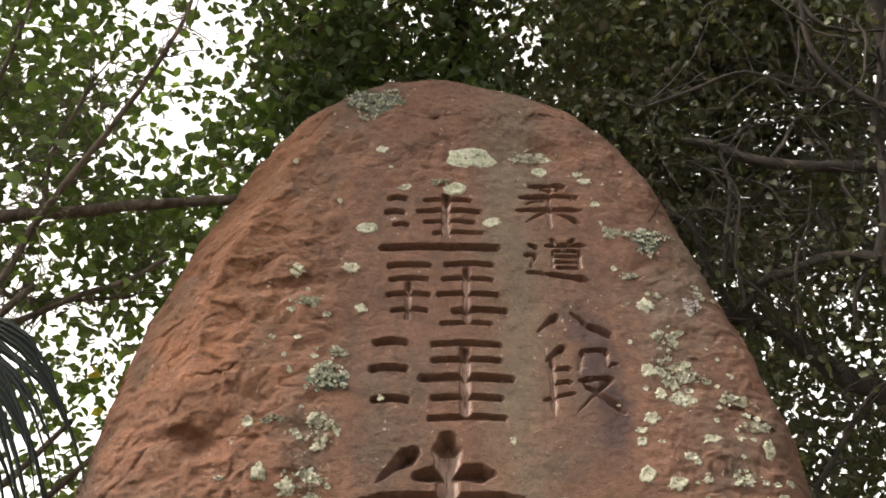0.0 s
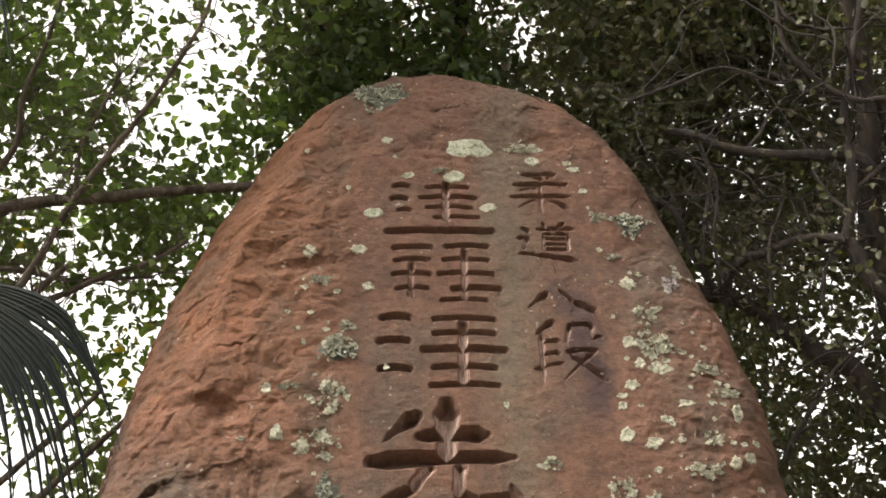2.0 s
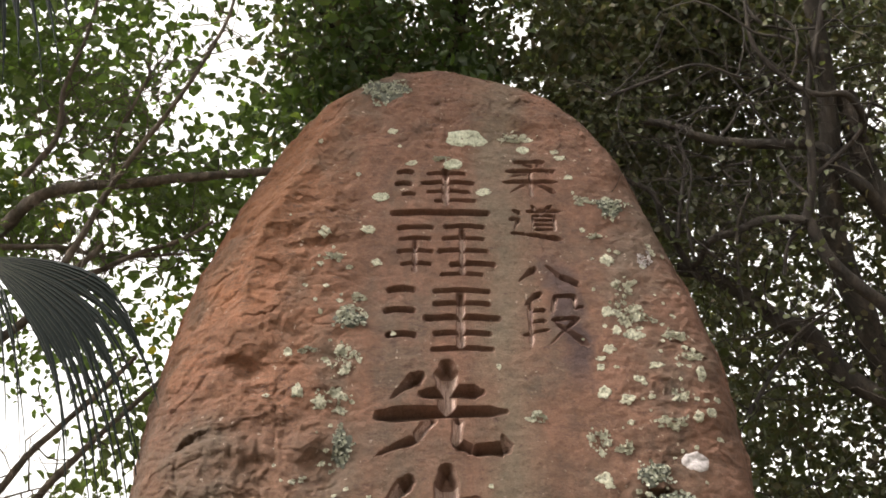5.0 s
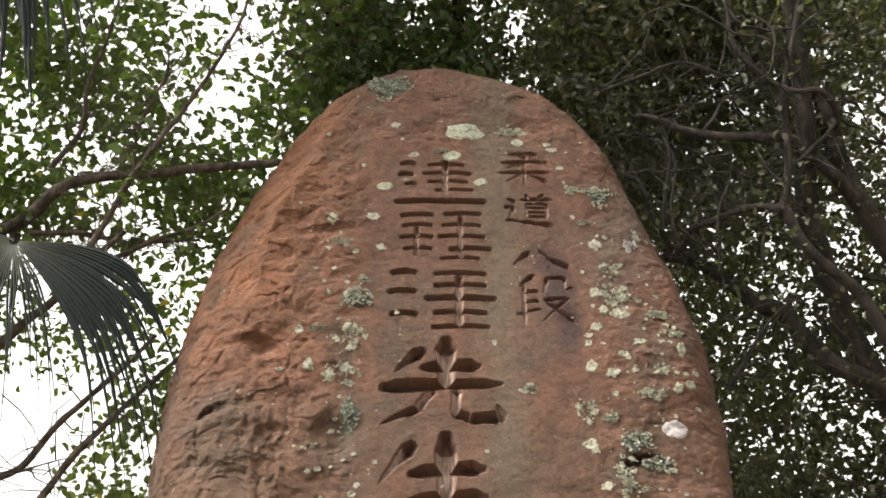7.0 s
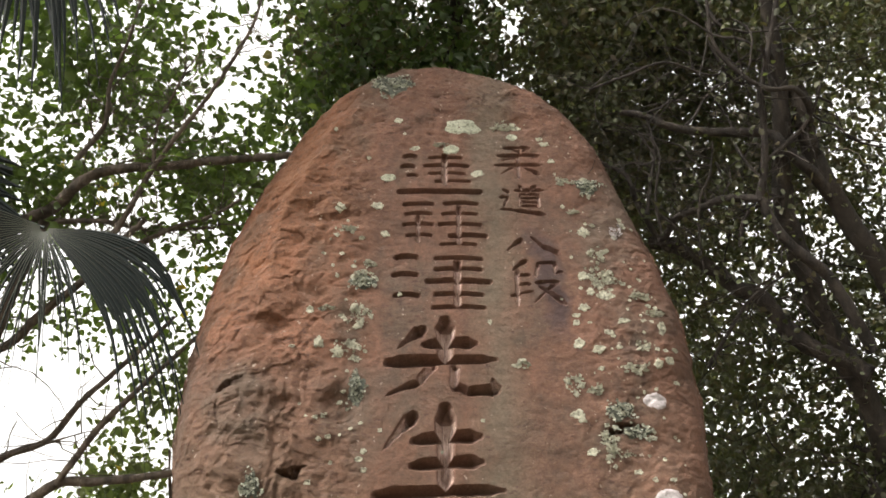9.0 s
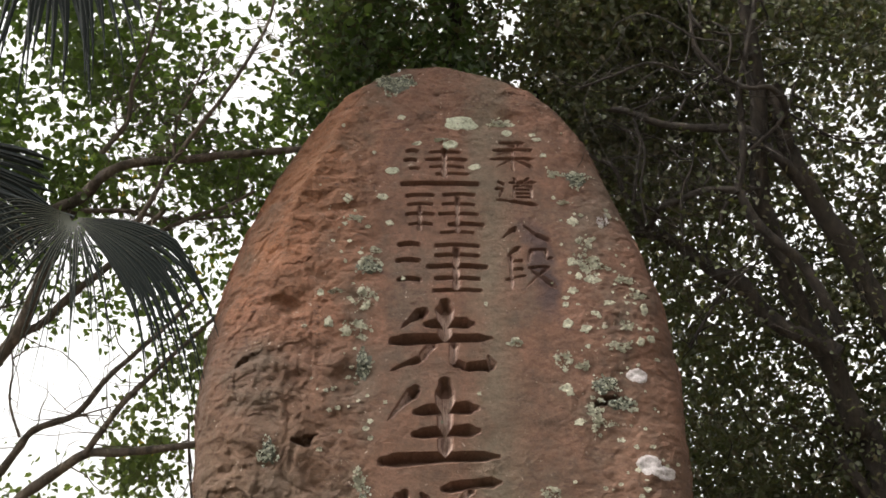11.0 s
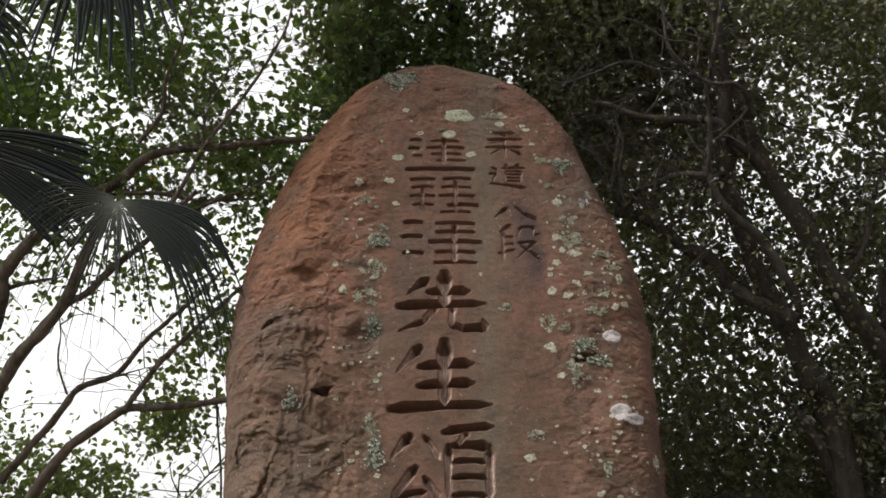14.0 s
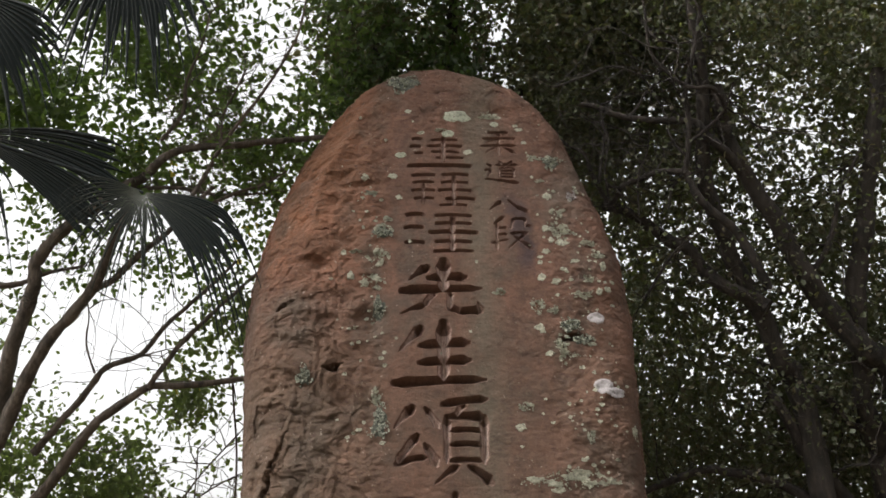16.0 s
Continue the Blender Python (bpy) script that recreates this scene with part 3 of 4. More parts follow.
def lichens(mat, label, leafy, spots):
    for u, v, ru, rv in spots:
        if leafy:
            # a dark base sheet that fills the gaps between the lobes
            vs, fs = crust(rng, u, v, ru * 0.95, rv * 0.95)
            flat = len(fs)
            v2, f2 = ruffle(rng, u, v, ru, rv, int(40 + 80000 * ru * rv), 0.48)
            fs += [tuple(i + len(vs) for i in f) for f in f2]
            vs = np.vstack([vs, v2])
            me = mesh_of("lichen", vs, fs)
            part("lichen", me, mat, monument, label)
            me.materials.append(UNDER)
            me.polygons.foreach_set("material_index", [1] * flat + [0] * (len(fs) - flat))
        elif max(ru, rv) < 0.017:
            vs, fs = crust(rng, u, v, ru, rv)
            part("lichen", mesh_of("lichen", vs, fs), mat, monument, label)
        else:
            # a broken patch: ragged granules round a bare middle
            vs, fs = np.zeros((0, 3)), []
            for _ in range(11):
                a, r, k = rng.uniform(0, 6.28), rng.uniform(0.35, 0.95), rng.uniform(0.16, 0.36)
                v2, f2 = crust(rng, u + ru * r * math.cos(a), v + rv * r * math.sin(a), ru * k, rv * k, 1.4)
                fs += [tuple(i + len(vs) for i in f) for f in f2]
                vs = np.vstack([vs, v2])
            v2, f2 = ruffle(rng, u, v, ru * 0.9, rv * 0.9, int(10 + 30000 * ru * rv), 0.42)
            fs += [tuple(i + len(vs) for i in f) for f in f2]
            part("lichen", mesh_of("lichen", np.vstack([vs, v2]), fs), mat, monument, label)


for spot in [(0.049, 0.351, 0.045, 0.025), (0.019, 0.283, 0.022, 0.014), (-0.131, 0.199, 0.019, 0.012), (0.170, 0.324, 0.015, 0.012)]:
    vs, fs = crust(rng, *spot, 0.45)
    part("lichen", mesh_of("lichen", vs, fs), ROUND, monument, "round pale green crusty lichen")
lichens(GREY, "ruffled grey-green leafy lichen", True, [
    (-0.134, 0.494, 0.054, 0.034), (0.347, 0.175, 0.028, 0.024), (-0.388, -0.556, 0.022, 0.026), (-0.181, -0.090, 0.030, 0.018),
    (0.372, -0.395, 0.030, 0.022), (0.407, -0.440, 0.032, 0.014), (-0.186, -0.347, 0.018, 0.036), (-0.172, -0.690, 0.024, 0.045)])
lichens(PALE, "pale grey-green crusty lichen", False, [
    (0.157, 0.360, 0.036, 0.018), (-0.003, 0.297, 0.020, 0.007), (-0.068, 0.285, 0.014, 0.007), (-0.112, 0.370, 0.011, 0.009),
    (-0.154, 0.115, 0.015, 0.010), (-0.243, 0.108, 0.012, 0.013), (-0.221, 0.050, 0.026, 0.009), (-0.135, 0.040, 0.011, 0.009),
    (-0.170, -0.042, 0.018, 0.009), (-0.181, -0.074, 0.030, 0.018), (-0.264, -0.152, 0.019, 0.007), (-0.188, -0.177, 0.030, 0.031),
    (-0.200, -0.257, 0.036, 0.025), (-0.271, -0.237, 0.010, 0.014), (-0.298, -0.156, 0.008, 0.011), (0.084, 0.211, 0.016, 0.010),
    (0.249, 0.300, 0.014, 0.007), (0.264, 0.249, 0.008, 0.007), (0.105, -0.188, 0.005, 0.006), (0.084, -0.416, 0.005, 0.005)])
lichens(PALE, "pale grey-green crusty lichen", False, [
    (0.295, 0.189, 0.025, 0.010), (0.309, 0.102, 0.019, 0.008), (0.329, 0.047, 0.016, 0.012), (0.354, -0.021, 0.021, 0.021),
    (0.355, -0.073, 0.026, 0.026), (0.382, -0.087, 0.024, 0.010), (0.317, -0.073, 0.013, 0.013), (0.440, -0.123, 0.026, 0.010),
    (0.471, -0.167, 0.026, 0.011), (0.484, -0.203, 0.010, 0.016), (0.315, -0.152, 0.013, 0.010), (0.333, -0.113, 0.012, 0.010),
    (0.370, -0.123, 0.016, 0.010), (0.400, -0.187, 0.015, 0.007), (0.366, -0.214, 0.012, 0.007), (0.437, -0.248, 0.018, 0.014),
    (0.494, -0.279, 0.013, 0.010), (0.466, -0.288, 0.009, 0.012), (0.416, -0.301, 0.028, 0.014), (0.296, -0.189, 0.009, 0.008)])
lichens(PALE, "pale grey-green crusty lichen", False, [
    (0.283, -0.334, 0.020, 0.027), (0.327, -0.347, 0.020, 0.011), (0.340, -0.255, 0.015, 0.011), (0.298, -0.241, 0.011, 0.013),
    (0.172, -0.287, 0.020, 0.012), (0.347, -0.459, 0.020, 0.024), (0.362, -0.489, 0.030, 0.014), (0.283, -0.403, 0.015, 0.011),
    (0.310, -0.483, 0.014, 0.009), (0.236, -0.644, 0.022, 0.015), (-0.183, -0.611, 0.018, 0.026), (0.326, -0.850, 0.085, 0.030),
    (0.411, -0.733, 0.011, 0.022), (0.540, -0.709, 0.008, 0.028), (0.440, -0.850, 0.042, 0.016), (0.218, -0.701, 0.016, 0.011)])
lichens(WHITE, "whitish lilac crusty lichen", False, [(0.405, 0.050, 0.015, 0.017)])
for spot in [(0.450, -0.372, 0.026, 0.019), (0.455, -0.583, 0.030, 0.024), (0.490, -0.600, 0.030, 0.016)]:
    vs, fs = crust(rng, *spot, 0.4)
    part("lichen", mesh_of("lichen", vs, fs), WHITE, monument, "smooth whitish lilac lichen")
# scattered crumbs of lichen
vs, fs = np.zeros((0, 3)), []
for _ in range(240):
    if rng.uniform() < 0.62:
        u, v = rng.normal(0.40, 0.075), rng.uniform(-0.85, 0.22)
    elif rng.uniform() < 0.6:
        u, v = rng.normal(-0.21, 0.05), rng.uniform(-0.75, 0.15)
    else:
        u, v = rng.uniform(-0.3, 0.4), rng.uniform(-0.85, 0.5)
    if -0.14 < u < 0.28 and v < 0.29 and rng.uniform() < 0.8:
        continue
    if u > np.interp(v, *EDGE_R) - 0.03 or -u > np.interp(v, *EDGE_L) - 0.05:
        continue
    s = rng.uniform(0.0022, 0.0065)
    v2, f2 = crust(rng, u, v, s * rng.uniform(0.8, 1.6), s)
    fs += [tuple(i + len(vs) for i in f) for f in f2]
    vs = np.vstack([vs, v2])
part("fine_lichen", mesh_of("fine_lichen", vs, fs), PALE, monument, "scattered crumbs of pale lichen", "stuff")

# ---- trees: places are given in a frame that leans over the stone like the canopy does ----
TILT = radians(27.0)
AHEAD, OVER, EYE = Vector((0, math.cos(TILT), math.sin(TILT))), Vector((0, -math.sin(TILT), math.cos(TILT))), Vector((0, 0, 1.6))


def leaning(a, b, d):
    return EYE + d * (Vector((a, 0, 0)) + b * OVER + AHEAD)


def tube(points, radii, sides=8, seed=1):
    """A bent, knotty tapering limb through the points."""
    pts, rad = [], []
    for i in range(len(points) - 1):
        p0, p1, p2, p3 = points[max(0, i - 1)], points[i], points[i + 1], points[min(len(points) - 1, i + 2)]
        for k in range(5):
            t = k / 5
            pts.append(0.5 * (2 * p1 + (p2 - p0) * t + (2 * p0 - 5 * p1 + 4 * p2 - p3) * t * t + (3 * p1 - p0 - 3 * p2 + p3) * t ** 3))
            rad.append(radii[i] + (radii[i + 1] - radii[i]) * t)
    pts.append(points[-1])
    rad.append(radii[-1])
    vs, fs = [], []
    side = Vector((0.3, 1, 0.2))
    for i, p in enumerate(pts):
        d = (pts[min(i + 1, len(pts) - 1)] - pts[max(i - 1, 0)]).normalized()
        x = d.cross(side).normalized()
        y = d.cross(x)
        jog = Vector((noise.noise(p * 9 + Vector((seed, 0, 0))), noise.noise(p * 9 + Vector((0, seed, 7))), 0)) * rad[i] * 0.5
        for j in range(sides):
            a = 2 * math.pi * j / sides
            r = rad[i] * (1 + 0.34 * noise.noise(Vector((i * 0.6, j * 1.3, seed * 3.1))))
            vs.append(p + jog + x * math.cos(a) * r + y * math.sin(a) * r)
    for i in range(len(pts) - 1):
        for j in range(sides):
            a, b = i * sides + j, i * sides + (j + 1) % sides
            fs.append((a, b, b + sides, a + sides))
    fs.append(tuple(range(sides)))
    fs.append(tuple((len(pts) - 1) * sides + j for j in reversed(range(sides))))
    return vs, fs


BOUGHS = {}


def limb(tree, name, r0, r1, *spots):
    pts = [leaning(*s) for s in spots]
    radii = [r0 + (r1 - r0) * i / (len(pts) - 1) for i in range(len(pts))]
    BOUGHS.setdefault(tree.name, []).append((pts, radii))
    if name == "trunk":
        foot = Vector((pts[0].x + (0.10 if pts[0].x > 0 else -0.10), pts[0].y + 0.15, -0.12))
        pts = [foot, foot.lerp(pts[0], 0.5) + Vector((0.03, 0.02, 0))] + pts
        radii = [r0 * 1.8, r0 * 1.25] + radii
    vs, fs = tube(pts, radii, 10 if r0 > 0.012 else 7, len(BOUGHS) * 7 + len(BOUGHS[tree.name]))
    part(name, mesh_of(name, vs, fs), BARK if tree.name in PALE_BARK else BARK_DARK if name == "trunk" else TWIG, tree)


def tree(label):
    return tagged(new("tree"), label, "tree", "trees round the stone")


tree_a = tree("slender grey-barked tree with a long bent limb and light green leaves")
tree_b = tree("thin grey-brown leaning tree behind a fan palm")
tree_c = tree("small pale-barked tree with spreading bare lower branches")
tree_d = tree("dark crooked evergreen tree with many twisting branches")
tree_e = tree("stout dark-barked evergreen tree with forked trunk")
tree_f = tree("dense dark evergreen tree close behind the stone")
PALE_BARK = (tree_a.name, tree_b.name, tree_c.name)
limb(tree_a, "trunk", 0.027, 0.008, (-0.639, -0.340, 2.38), (-0.614, -0.288, 2.39), (-0.598, -0.197, 2.39), (-0.577, -0.150, 2.40), (-0.565, -0.103, 2.40), (-0.560, -0.076, 2.41), (-0.532, -0.040, 2.42), (-0.493, -0.005, 2.42), (-0.446, 0.026, 2.43), (-0.410, 0.044, 2.44), (-0.383, 0.069, 2.44), (-0.351, 0.083, 2.45), (-0.281, 0.088, 2.45), (-0.219, 0.094, 2.50), (-0.150, 0.098, 2.62), (-0.09, 0.09, 2.70))
limb(tree_a, "branch", 0.008, 0.003, (-0.387, 0.093, 2.42), (-0.356, 0.129, 2.43), (-0.351, 0.174, 2.44), (-0.329, 0.223, 2.44), (-0.317, 0.270, 2.45))
limb(tree_a, "branch", 0.009, 0.003, (-0.368, -0.008, 2.36), (-0.348, 0.015, 2.36), (-0.324, 0.053, 2.37), (-0.302, 0.089, 2.38), (-0.279, 0.120, 2.38), (-0.248, 0.160, 2.38), (-0.212, 0.214, 2.39), (-0.195, 0.250, 2.40), (-0.186, 0.292, 2.40))
limb(tree_a, "branch", 0.008, 0.003, (-0.409, 0.029, 2.44), (-0.355, 0.029, 2.45), (-0.311, 0.020, 2.47), (-0.240, 0.022, 2.48))
limb(tree_a, "branch", 0.008, 0.004, (-0.358, -0.008, 2.42), (-0.329, 0.003, 2.44), (-0.279, 0.024, 2.45), (-0.244, 0.035, 2.46), (-0.213, 0.053, 2.48))
limb(tree_a, "branch", 0.005, 0.002, (-0.305, 0.086, 2.40), (-0.300, 0.131, 2.41), (-0.283, 0.164, 2.41), (-0.269, 0.192, 2.42))
limb(tree_b, "trunk", 0.027, 0.012, (-0.633, -0.372, 2.36), (-0.616, -0.324, 2.37), (-0.583, -0.253, 2.38), (-0.551, -0.190, 2.38), (-0.511, -0.146, 2.39), (-0.479, -0.103, 2.40), (-0.455, -0.048, 2.40), (-0.435, -0.009, 2.41), (-0.419, 0.030, 2.42))
limb(tree_b, "branch", 0.014, 0.007, (-0.511, -0.146, 2.40), (-0.483, -0.114, 2.41), (-0.451, -0.095, 2.41), (-0.408, -0.055, 2.42), (-0.368, -0.024, 2.43), (-0.345, 0.003, 2.43), (-0.313, 0.031, 2.44))
limb(tree_b, "branch", 0.011, 0.005, (-0.626, -0.107, 2.42), (-0.579, -0.102, 2.43), (-0.539, -0.087, 2.44), (-0.492, -0.079, 2.45))
limb(tree_c, "trunk", 0.021, 0.009, (-0.602, -0.468, 2.36), (-0.570, -0.412, 2.37), (-0.529, -0.364, 2.38), (-0.489, -0.308, 2.38), (-0.457, -0.280, 2.39), (-0.408, -0.247, 2.40), (-0.370, -0.245, 2.40), (-0.323, -0.241, 2.41), (-0.260, -0.232, 2.42))
limb(tree_c, "branch", 0.009, 0.005, (-0.408, -0.248, 2.39), (-0.370, -0.197, 2.41), (-0.330, -0.157, 2.42), (-0.275, -0.106, 2.44), (-0.251, -0.086, 2.46))
limb(tree_c, "branch", 0.013, 0.005, (-0.568, -0.340, 2.38), (-0.528, -0.296, 2.39), (-0.484, -0.244, 2.40), (-0.464, -0.219, 2.40), (-0.417, -0.201, 2.41), (-0.385, -0.165, 2.42), (-0.353, -0.137, 2.42), (-0.314, -0.102, 2.43), (-0.282, -0.071, 2.44))
limb(tree_c, "branch", 0.004, 0.002, (-0.370, -0.417, 2.42), (-0.331, -0.365, 2.43), (-0.283, -0.313, 2.45), (-0.259, -0.285, 2.46))
limb(tree_c, "branch", 0.003, 0.002, (-0.354, -0.412, 2.44), (-0.314, -0.384, 2.45), (-0.263, -0.358, 2.46))
limb(tree_c, "branch", 0.004, 0.003, (-0.286, -0.416, 2.44), (-0.283, -0.337, 2.45), (-0.287, -0.258, 2.45), (-0.288, -0.211, 2.46))
limb(tree_c, "branch", 0.003, 0.002, (-0.342, -0.408, 2.44), (-0.339, -0.368, 2.45), (-0.336, -0.328, 2.46))
limb(tree_c, "branch", 0.004, 0.002, (-0.480, -0.228, 2.40), (-0.491, -0.189, 2.41), (-0.487, -0.150, 2.41), (-0.490, -0.118, 2.42))
limb(tree_c, "branch", 0.003, 0.001, (-0.417, -0.205, 2.40), (-0.385, -0.195, 2.42), (-0.353, -0.188, 2.44))
limb(tree_d, "trunk", 0.038, 0.016, (0.498, -0.271, 2.50), (0.469, -0.209, 2.51), (0.438, -0.145, 2.51), (0.412, -0.096, 2.52), (0.381, -0.024, 2.53), (0.358, 0.048, 2.53), (0.356, 0.119, 2.54), (0.349, 0.208, 2.55), (0.340, 0.270, 2.55), (0.335, 0.331, 2.56))
limb(tree_d, "branch", 0.018, 0.008, (0.430, 0.030, 2.52), (0.395, 0.072, 2.50), (0.380, 0.087, 2.48), (0.358, 0.110, 2.50), (0.340, 0.122, 2.52), (0.278, 0.123, 2.54), (0.237, 0.130, 2.56), (0.210, 0.141, 2.58), (0.187, 0.144, 2.60))
limb(tree_d, "branch", 0.016, 0.012, (0.451, -0.108, 2.44), (0.429, -0.066, 2.44), (0.407, -0.030, 2.45), (0.380, -0.008, 2.45), (0.353, 0.019, 2.45), (0.339, 0.046, 2.46), (0.333, 0.053, 2.46))
limb(tree_d, "branch", 0.012, 0.007, (0.333, 0.053, 2.46), (0.299, 0.053, 2.49), (0.268, 0.042, 2.52), (0.246, 0.033, 2.54), (0.234, 0.013, 2.57), (0.223, 0.007, 2.60))
limb(tree_d, "branch", 0.011, 0.007, (0.333, 0.053, 2.46), (0.337, 0.080, 2.46), (0.338, 0.125, 2.47), (0.333, 0.163, 2.47), (0.345, 0.225, 2.48), (0.353, 0.280, 2.48))
limb(tree_d, "branch", 0.028, 0.016, (0.451, -0.134, 2.48), (0.433, -0.125, 2.50), (0.389, -0.102, 2.52), (0.358, -0.081, 2.55), (0.336, -0.053, 2.57), (0.309, -0.040, 2.59), (0.282, -0.021, 2.62), (0.251, -0.000, 2.64), (0.217, 0.008, 2.66))
limb(tree_d, "branch", 0.009, 0.005, (0.239, -0.003, 2.58), (0.228, 0.008, 2.59), (0.205, 0.046, 2.60), (0.192, 0.078, 2.60), (0.167, 0.091, 2.61), (0.153, 0.108, 2.62))
limb(tree_d, "branch", 0.009, 0.004, (0.385, 0.112, 2.53), (0.384, 0.150, 2.48), (0.369, 0.169, 2.45), (0.344, 0.168, 2.46), (0.318, 0.181, 2.47), (0.286, 0.213, 2.48), (0.278, 0.254, 2.49), (0.273, 0.292, 2.50))
limb(tree_d, "branch", 0.006, 0.003, (0.337, 0.091, 2.46), (0.358, 0.108, 2.47), (0.386, 0.138, 2.49), (0.398, 0.175, 2.50))
limb(tree_d, "branch", 0.006, 0.003, (0.279, -0.125, 2.44), (0.302, -0.086, 2.45), (0.324, -0.053, 2.47), (0.363, -0.025, 2.48))
limb(tree_d, "branch", 0.006, 0.003, (0.214, 0.036, 2.50), (0.219, 0.075, 2.51), (0.222, 0.108, 2.53), (0.214, 0.139, 2.54))
limb(tree_d, "branch", 0.004, 0.002, (0.271, -0.007, 2.46), (0.270, 0.048, 2.47), (0.281, 0.080, 2.49), (0.284, 0.113, 2.50))
limb(tree_d, "branch", 0.004, 0.002, (0.230, 0.016, 2.46), (0.224, 0.057, 2.47), (0.228, 0.099, 2.49), (0.215, 0.122, 2.50))
limb(tree_d, "branch", 0.005, 0.003, (0.312, 0.002, 2.46), (0.318, 0.034, 2.47), (0.347, 0.053, 2.49), (0.360, 0.055, 2.50))
limb(tree_d, "branch", 0.004, 0.002, (0.154, 0.168, 2.46), (0.192, 0.182, 2.47), (0.234, 0.197, 2.48), (0.285, 0.183, 2.49), (0.322, 0.206, 2.50))
limb(tree_e, "trunk", 0.046, 0.022, (0.632, -0.256, 2.48), (0.583, -0.193, 2.49), (0.546, -0.151, 2.50), (0.503, -0.096, 2.51), (0.466, -0.030, 2.51), (0.417, 0.048, 2.52), (0.388, 0.106, 2.53), (0.369, 0.171, 2.54))
limb(tree_e, "trunk", 0.046, 0.024, (0.615, -0.380, 2.52), (0.601, -0.313, 2.53), (0.582, -0.253, 2.53), (0.568, -0.102, 2.54), (0.578, 0.000, 2.55), (0.589, 0.108, 2.55), (0.594, 0.194, 2.56))
limb(tree_e, "branch", 0.028, 0.016, (0.596, -0.438, 2.46), (0.551, -0.389, 2.47), (0.501, -0.333, 2.48), (0.469, -0.272, 2.49), (0.451, -0.248, 2.50))
limb(tree_e, "branch", 0.02, 0.01, (0.509, -0.399, 2.46), (0.461, -0.374, 2.48), (0.415, -0.363, 2.50), (0.366, -0.356, 2.52), (0.318, -0.371, 2.54), (0.275, -0.387, 2.56))
limb(tree_e, "branch", 0.012, 0.006, (0.504, -0.096, 2.50), (0.534, -0.037, 2.51), (0.547, 0.033, 2.53), (0.577, 0.094, 2.54))
limb(tree_e, "branch", 0.014, 0.007, (0.590, -0.300, 2.53), (0.561, -0.290, 2.51), (0.521, -0.248, 2.51), (0.480, -0.224, 2.53), (0.433, -0.208, 2.54))
limb(tree_f, "trunk", 0.05, 0.02, (0.02, -0.35, 3.2), (0.03, -0.1, 3.2), (0.0, 0.1, 3.2), (0.02, 0.3, 3.1))
limb(tree_f, "branch", 0.02, 0.006, (0.02, 0.08, 3.2), (0.12, 0.17, 3.1), (0.24, 0.22, 3.0), (0.36, 0.30, 2.95))
limb(tree_f, "branch", 0.02, 0.006, (0.01, 0.1, 3.2), (-0.08, 0.2, 3.1), (-0.13, 0.27, 3.0))

lrng = np.random.default_rng(11)


def twigs(tree_ob, count, length, r, mat):
    """Fine crooked side twigs, all in one mesh."""
    vs, fs = [], []
    boughs = BOUGHS[tree_ob.name]
    for _ in range(count):
        pts, _r = boughs[int(lrng.integers(len(boughs)))]
        i = int(lrng.integers(len(pts) - 1))
        p = pts[i].lerp(pts[i + 1], lrng.uniform())
        d = Vector((lrng.normal(), 0.35 * lrng.normal(), lrng.normal() * 0.8 + 0.25)).normalized()
        n = 6 if length < 0.5 else 14
        step = length * lrng.uniform(0.5, 1.4) / n
        rr = r * lrng.uniform(0.6, 1.5)
        side = d.cross(Vector((0.2, 1, 0.1))).normalized()
        up = d.cross(side)
        start = len(vs)
        for k in range(n + 1):
            q = rr * (1 - 0.8 * k / n)
            vs += [p + side * q, p - side * q * 0.5 + up * q * 0.87, p - side * q * 0.5 - up * q * 0.87]
            d = (d + Vector((lrng.normal(), lrng.normal() * 0.4, lrng.normal())) * 0.42).normalized()
            p = p + d * step
        for k in range(n):
            for j in range(3):
                a, b = start + 3 * k + j, start + 3 * k + (j + 1) % 3
                fs.append((a, b, b + 3, a + 3))
    part("twig_growth", mesh_of("twig_growth", vs, fs), mat, tree_ob, "fine crooked twigs", "stuff")


twigs(tree_a, 420, 0.24, 0.0013, BARK)
twigs(tree_b, 40, 0.25, 0.0022, BARK)
twigs(tree_c, 90, 0.28, 0.0020, BARK)
twigs(tree_d, 240, 0.34, 0.0016, TWIG)
twigs(tree_d, 26, 0.55, 0.0032, TWIG)
twigs(tree_d, 24, 0.65, 0.0040, TWIG)
twigs(tree_e, 16, 0.65, 0.0044, TWIG)
twigs(tree_e, 150, 0.34, 0.0016, TWIG)
twigs(tree_e, 20, 0.55, 0.0032, TWIG)
twigs(tree_f, 60, 0.40, 0.0024, TWIG)


